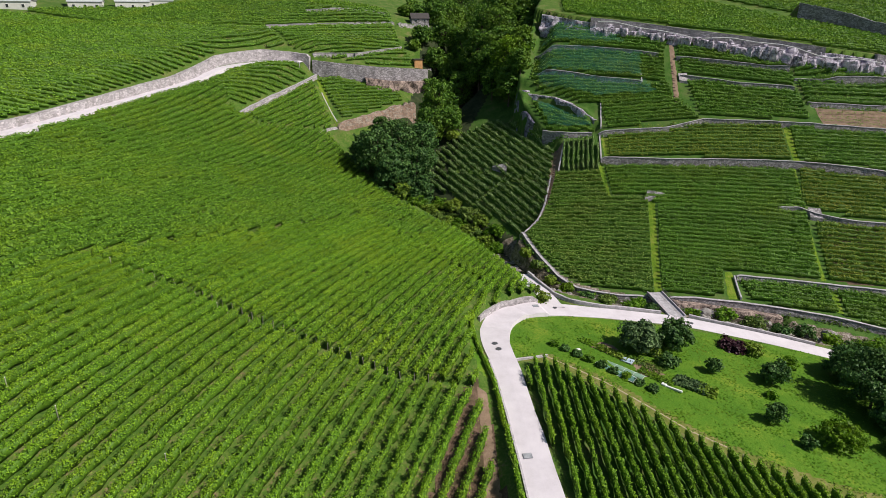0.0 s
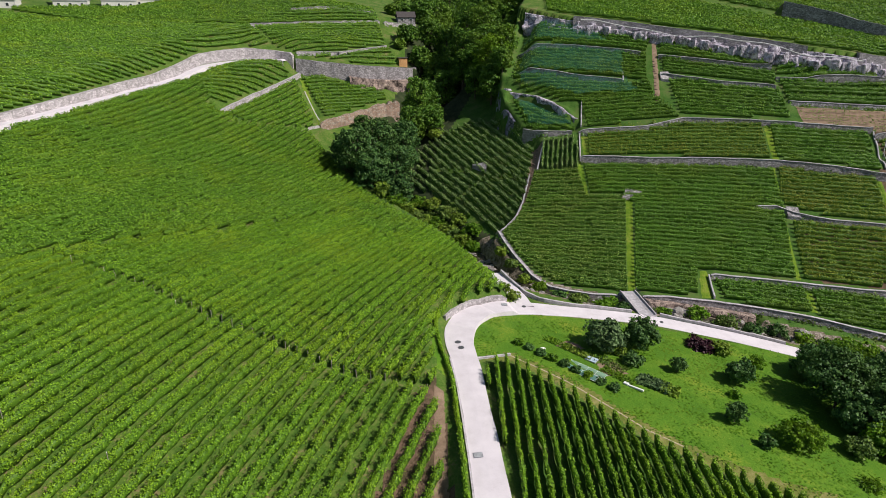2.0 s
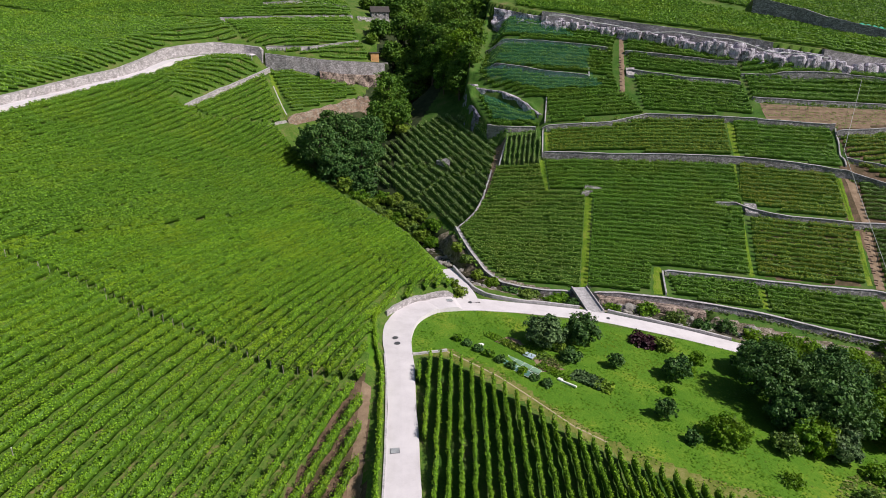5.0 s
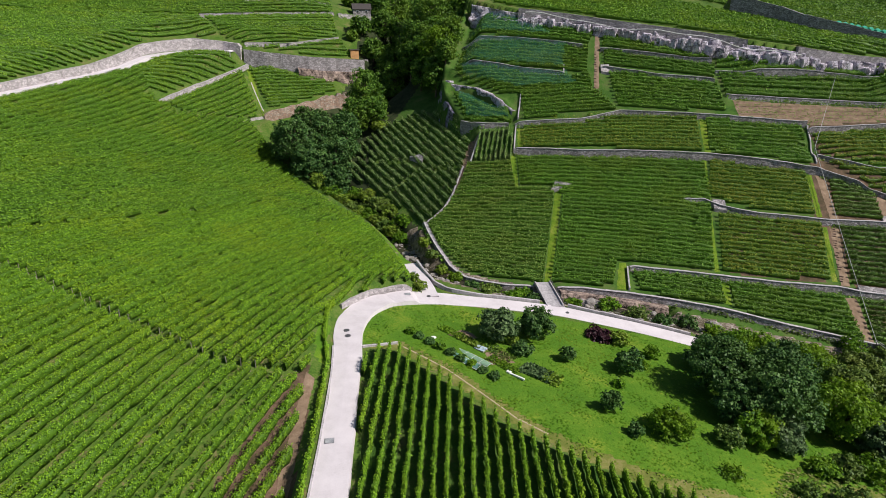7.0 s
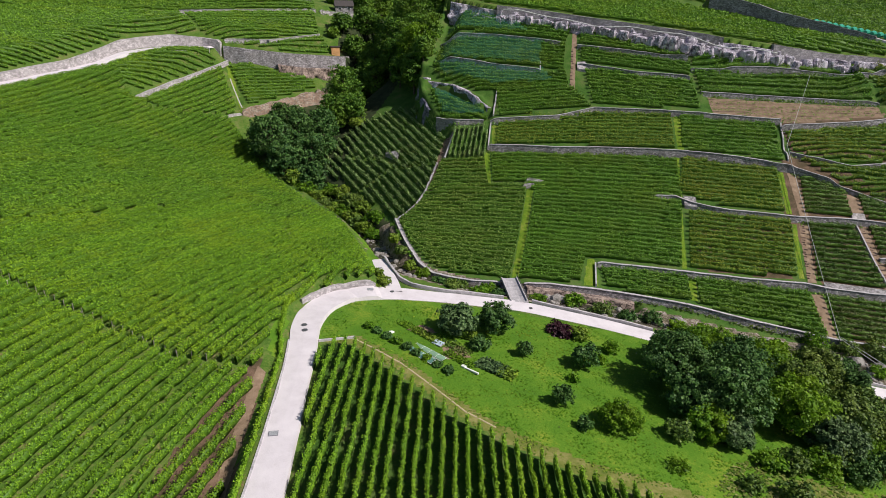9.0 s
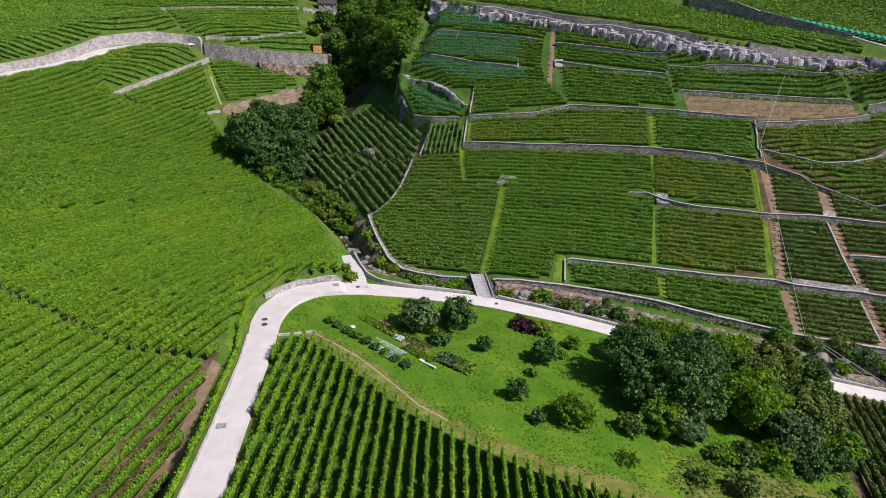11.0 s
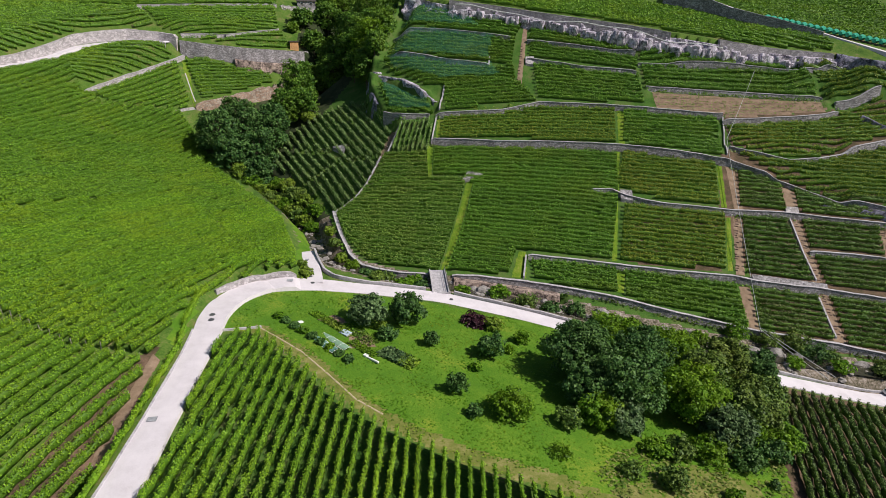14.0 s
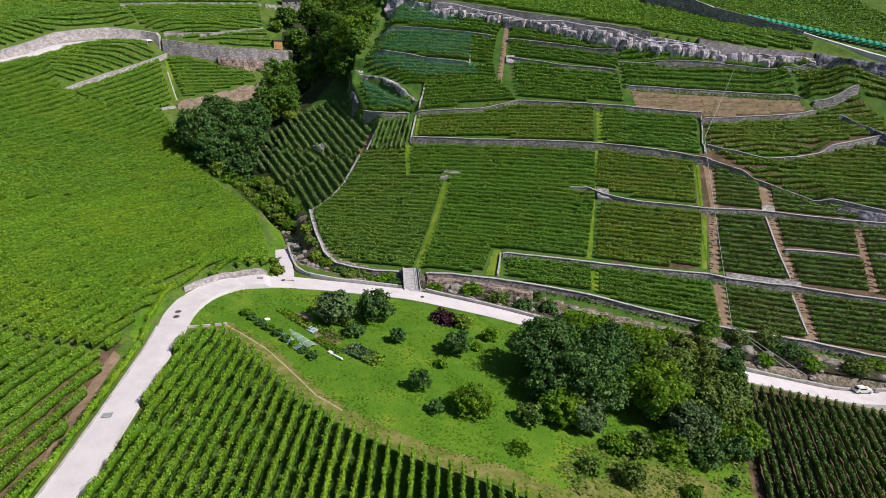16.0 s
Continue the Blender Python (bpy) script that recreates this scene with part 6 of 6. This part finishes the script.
for a, b in zip([(15, 80.2), (18.5, 77.6), (22, 74.8), (26.2, 70.2), (30.4, 65.4)], [(18.5, 77.6), (22, 74.8), (26.2, 70.2), (30.4, 65.4), (34, 63)]):
    n = Vector((a[1] - b[1], b[0] - a[0])).normalized() * 0.17
    draped("footpath", (a[0] - n.x, a[1] - n.y), (a[0] + n.x, a[1] + n.y), (b[0] + n.x, b[1] + n.y), (b[0] - n.x, b[1] - n.y), sand, "narrow trodden line between vines and meadow")


def steps(a, b, wide, n, label):
    """Stone steps up a path."""
    root = empty("garden_steps", a[0], a[1], float(height(*a)), label, "steps", "steps on the east slope")
    ang = math.degrees(math.atan2(b[1] - a[1], b[0] - a[0]))
    for i in range(n):
        f = (i + 0.5) / n
        x, y = a[0] + (b[0] - a[0]) * f, a[1] + (b[1] - a[1]) * f
        if rng.uniform() < 0.35:
            continue
        w = wide * rng.uniform(0.45, 0.95)
        p = part("step", box_bm(rng.uniform(0.25, 0.5), w, 0.26, (0, 0, -0.1), 0.03), step_stone, root)
        p.matrix_world = pose(x + rng.normal(0, 0.12), y, float(height(x, y)), 0, 0, ang + rng.normal(0, 7))
    return root


steps((117.6, 114.4), (119, 130), 1.0, 26, "stone steps up a bare earth path")
steps((115.6, 102), (117.4, 112), 1.0, 16, "stone steps up a bare earth path")
steps((101.2, 115.4), (106.6, 131), 0.9, 26, "stone steps beside the cable")
steps((133, 112.4), (137.4, 128), 1.0, 24, "stone steps up the far earth path")
steps((62, 172), (64, 184), 0.9, 20, "stone steps up the upper path")
steps((24.8, 143), (29.6, 161), 0.8, 24, "stone steps up the brown path")


def sloped_block(name, pts, high, mat, label):
    """A small walled corner seen as a pale wedge."""
    V = [(x, y, float(height(x, y)) - 0.4) for x, y in pts] + [(x, y, float(height(x, y)) + high) for x, y in pts]
    n = len(pts)
    F = [tuple(range(n))[::-1], tuple(range(n, 2 * n))] + [(i, (i + 1) % n, n + (i + 1) % n, n + i) for i in range(n)]
    return tagged(mesh_ob(name, V, F, mat), label, "wall", kind="structure")


sloped_block("wall_wedge", [(46.2, 139.8), (51.2, 141.4), (47.8, 142.8)], 0.9, stone, "small triangular stone landing between vine plots")
sloped_block("wall_wedge", [(103.8, 113.2), (118.4, 111.8), (118.4, 113), (103.8, 114.6)], 0.8, stone, "stone bastion beside the steps")
sloped_block("wall_wedge", [(81.6, 134), (84.2, 133.4), (84.4, 135.6), (81.8, 136)], 0.8, stone, "stone corner of a terrace wall")
sloped_block("wall_wedge", [(117.4, 130.2), (120.2, 129.8), (120.4, 131.6), (117.6, 131.8)], 0.7, stone_pale, "pale landing on the steps")
sloped_block("wall_wedge", [(64.4, 177), (66.6, 176.4), (66.8, 178.8), (64.6, 179.2)], 0.6, stone_pale, "pale landing on the upper path")
sloped_block("wall_wedge", [(13, 163.6), (16.4, 159.4), (16.8, 162.6)], 1.0, stone, "small stone lookout in the ravine plot")


# ---- cables of the vineyard lift ----
def cable(pts, r, label):
    V, F = tube_data(pts, [r] * len(pts), 5)
    return tagged(mesh_ob("cable", V, F, cable_steel), label, "cable", "cables of the vineyard lift")


def hung(a, b, za, zb, sag, n=14):
    out = []
    for i in range(n):
        f = i / (n - 1)
        x, y = a[0] + (b[0] - a[0]) * f, a[1] + (b[1] - a[1]) * f
        out.append((x, y, za + (zb - za) * f - sag * 4 * f * (1 - f)))
    return out


def H(x, y, k):
    return float(height(x, y)) + k


cable(hung((100, 101), (110, 149), H(100, 101, 2.2), H(110, 149, 2.2), 0.3), 0.05, "thin steel cable up the steep path")
cable(hung((110, 149), (124, 170), H(110, 149, 2.2), H(124, 170, 2), 0.3), 0.05, "thin steel cable up the steep path")
cable(hung((100, 101), (107, 90), H(100, 101, 2.2), H(107, 90, 1.2), 0.1), 0.06, "thin steel cable down to the lane")
cable(hung((100.6, 101), (109, 91), H(100.6, 101, 2.2), H(109, 91, 1.2), 0.1), 0.06, "thin steel cable down to the lane")
cable(hung((20, 262), (165, 184), 70, 62, 4, 24), 0.05, "thin wire crossing the upper slope")
for x, y in [(100.2, 101.2), (110, 149), (104.6, 122)]:
    p = empty("cable_post", x, y, H(x, y, 0), "thin steel post carrying the cable", "post", "cable posts")
    part("pole", box_bm(0.12, 0.12, 2.5, (0, 0, -0.2), 0.02), metal, p)
    part("arm", box_bm(0.8, 0.08, 0.08, (0, 0, 2.15), 0.01), metal, p)

# white trellis stakes that stand out in the west slope
for x, y, h in [(-27, 50.6, 1.9), (-47.6, 84.4, 1.8), (-30.4, 77.2, 1.8), (-45.2, 56.6, 1.9), (-39, 54.2, 1.8)]:
    s = empty("stake", x, y, H(x, y, -0.2), "tall pale stake among the vines", "stake", "stakes among the vines")
    part("shaft", box_bm(0.07, 0.07, h + 0.2, (0, 0, 0), 0.012), post_wood, s)
    part("tip", box_bm(0.09, 0.09, 0.1, (0, 0, h + 0.2), 0.015), white_paint, s)

# green netting rolled along the top road
for i in range(24):
    f = i / 23
    x, y = 140 + 30 * f, 200.6 - 25 * f
    v = empty("netted_vine", x, y, H(x, y, 0), "vine wrapped in bright teal netting", "net", "netted vines along the road", 40)
    V, F = tube_data([(-1.3, 0, 0.9), (-0.4, 0.1, 1.0), (0.5, -0.1, 0.95), (1.3, 0, 0.9)], [0.55, 0.8, 0.75, 0.5], 7)
    mesh_ob("wrap", V, F, teal_cloth, v)
    part("stake", box_bm(0.1, 0.1, 2.1, (0, 0, -0.2), 0.015), post_wood, v)
P = rounded(TOP_ROAD[:6], 0.9, 2)
P = P - normals(P) * 2.1
top = np.array([TZ[np.argmin((TP_[:, 0] - q[0]) ** 2 + (TP_[:, 1] - q[1]) ** 2)] for q in P])
foot = height(*(P - normals(P) * 2.4).T) - 0.6
ob = strip("wall_top_road", P, [-0.5 + jag(len(P), 0.05), -0.2, 0.2, 0.2], [foot, top + 0.35, top + 0.35, foot], stone)
tagged(ob, "tall grey retaining wall carrying the top road", "wall", kind="structure")
strip("coping", P, [-0.28, -0.26, 0.26, 0.28], [top + 0.352, top + 0.46, top + 0.47, top + 0.352], kerb_stone, parent=ob, label="pale flat coping slabs")
Q = [(x + 2.2, y + 2.6) for x, y in TOP_ROAD[2:]]
for a, b in zip(Q, Q[1:]):
    draped("earth_bank", (a[0], a[1]), (a[0] + 1.6, a[1] + 1.9), (b[0] + 1.6, b[1] + 1.9), b, earth, "bare reddish bank above the top road")


# ---- parked car far along the lane ----
def car(x, y, turn):
    c = empty("car", x, y, lane_height(x, y) + 0.02, "small silver car on the lane", "car", turn=turn)
    prof = [(-1.9, 0.35), (-1.95, 0.75), (-1.7, 0.95), (-1.1, 1.42), (0.3, 1.45), (0.95, 0.98), (1.8, 0.85), (1.95, 0.6), (1.9, 0.35)]
    V = [(a, s * (0.82 if b < 1 else 0.66), b) for s in (-1, 1) for a, b in prof]
    n = len(prof)
    F = [tuple(range(n)), tuple(range(2 * n - 1, n - 1, -1))] + [(i, n + i, n + (i + 1) % n, (i + 1) % n) for i in range(n)]
    body = mesh_ob("body", V, F, white_paint, c, "silver-white body")
    part("windscreen", box_bm(0.04, 1.2, 0.5, (1.0, 0, 0.98), 0.01, (0, -54, 0)), glass_dark, c, "dark windscreen")
    part("rear_window", box_bm(0.04, 1.15, 0.5, (-1.72, 0, 0.98), 0.01, (0, 50, 0)), glass_dark, c, "dark rear window")
    for s in (-1, 1):
        part("side_window", box_bm(1.5, 0.03, 0.34, (-0.4, s * 0.82, 1.0), 0.01, (s * 20, 0, 0)), glass_dark, c)
        for u in (-1.2, 1.25):
            bm = bmesh.new()
            bmesh.ops.create_cone(bm, cap_ends=True, segments=18, radius1=0.31, radius2=0.31, depth=0.2)
            bmesh.ops.transform(bm, matrix=Matrix.Translation((u, s * 0.76, 0.31)) @ pose(0, 0, 0, 90), verts=bm.verts)
            w = part("wheel", bm, dark_roof, c, "black tyre")
            bm = bmesh.new()
            bmesh.ops.create_cone(bm, cap_ends=True, segments=14, radius1=0.19, radius2=0.17, depth=0.22)
            bmesh.ops.transform(bm, matrix=Matrix.Translation((u, s * 0.77, 0.31)) @ pose(0, 0, 0, 90), verts=bm.verts)
            part("rim", bm, grey_roof, w, "grey rim")
        part("headlight", box_bm(0.06, 0.3, 0.14, (1.92, s * 0.55, 0.62), 0.01), glass_dark, c)
    return c


small_car = car(118.9, 90.2, 4)
small_car.scale = (0.78, 0.78, 0.78)


# ---- tall grass over the meadow ----
def grass(n, x0, x1, y0, y1, mat, label, tall, size, inside, seed):
    g = np.random.default_rng(seed)
    X, Y = g.uniform(x0, x1, n), g.uniform(y0, y1, n)
    k = np.array([noise.noise(Vector((a * 0.3, b * 0.3, seed))) for a, b in zip(X, Y)])
    ok = in_poly(inside, X, Y) & (k + g.normal(0, 0.25, n) > -0.05)
    X, Y, k = X[ok], Y[ok], k[ok]
    Z = height(X, Y) + tall * (0.4 + 0.8 * np.clip(k, 0, 1)) * g.uniform(0.5, 1.1, len(X))
    V, F = leaf_cards(np.column_stack([X, Y, Z]), size, 3.0)
    tagged(mesh_ob("meadow_grass", V, F, mat), label, "grass", "grass of the meadow", "stuff")


grass(30000, 8, 95, 40, 97, grass_leaf, "fresh green grass tufts of the orchard meadow", 0.09, 0.2, ORCHARD, 3)
grass(2500, 8, 95, 40, 97, shrub_lime, "yellowed grass tufts of the orchard meadow", 0.1, 0.16, ORCHARD, 9)
grass(9000, 56, 92, 44, 68, dry_leaf, "tall dry grass and weeds below the wood", 0.4, 0.24, [(58, 57), (64, 63), (74, 66), (86, 66), (84, 58), (76, 44), (64, 52)], 5)
grass(9000, 8, 66, 48, 83, shrub_lime, "dry grass verge along the footpath", 0.2, 0.18, [(9.5, 79), (15, 81.6), (23, 76), (31.4, 66.4), (37, 62.4), (44.3, 59), (54, 57), (62, 54), (62, 50), (53, 53.6), (43.5, 56), (35.6, 60), (29.6, 63.8), (21, 73.2), (14.5, 78.2)], 6)
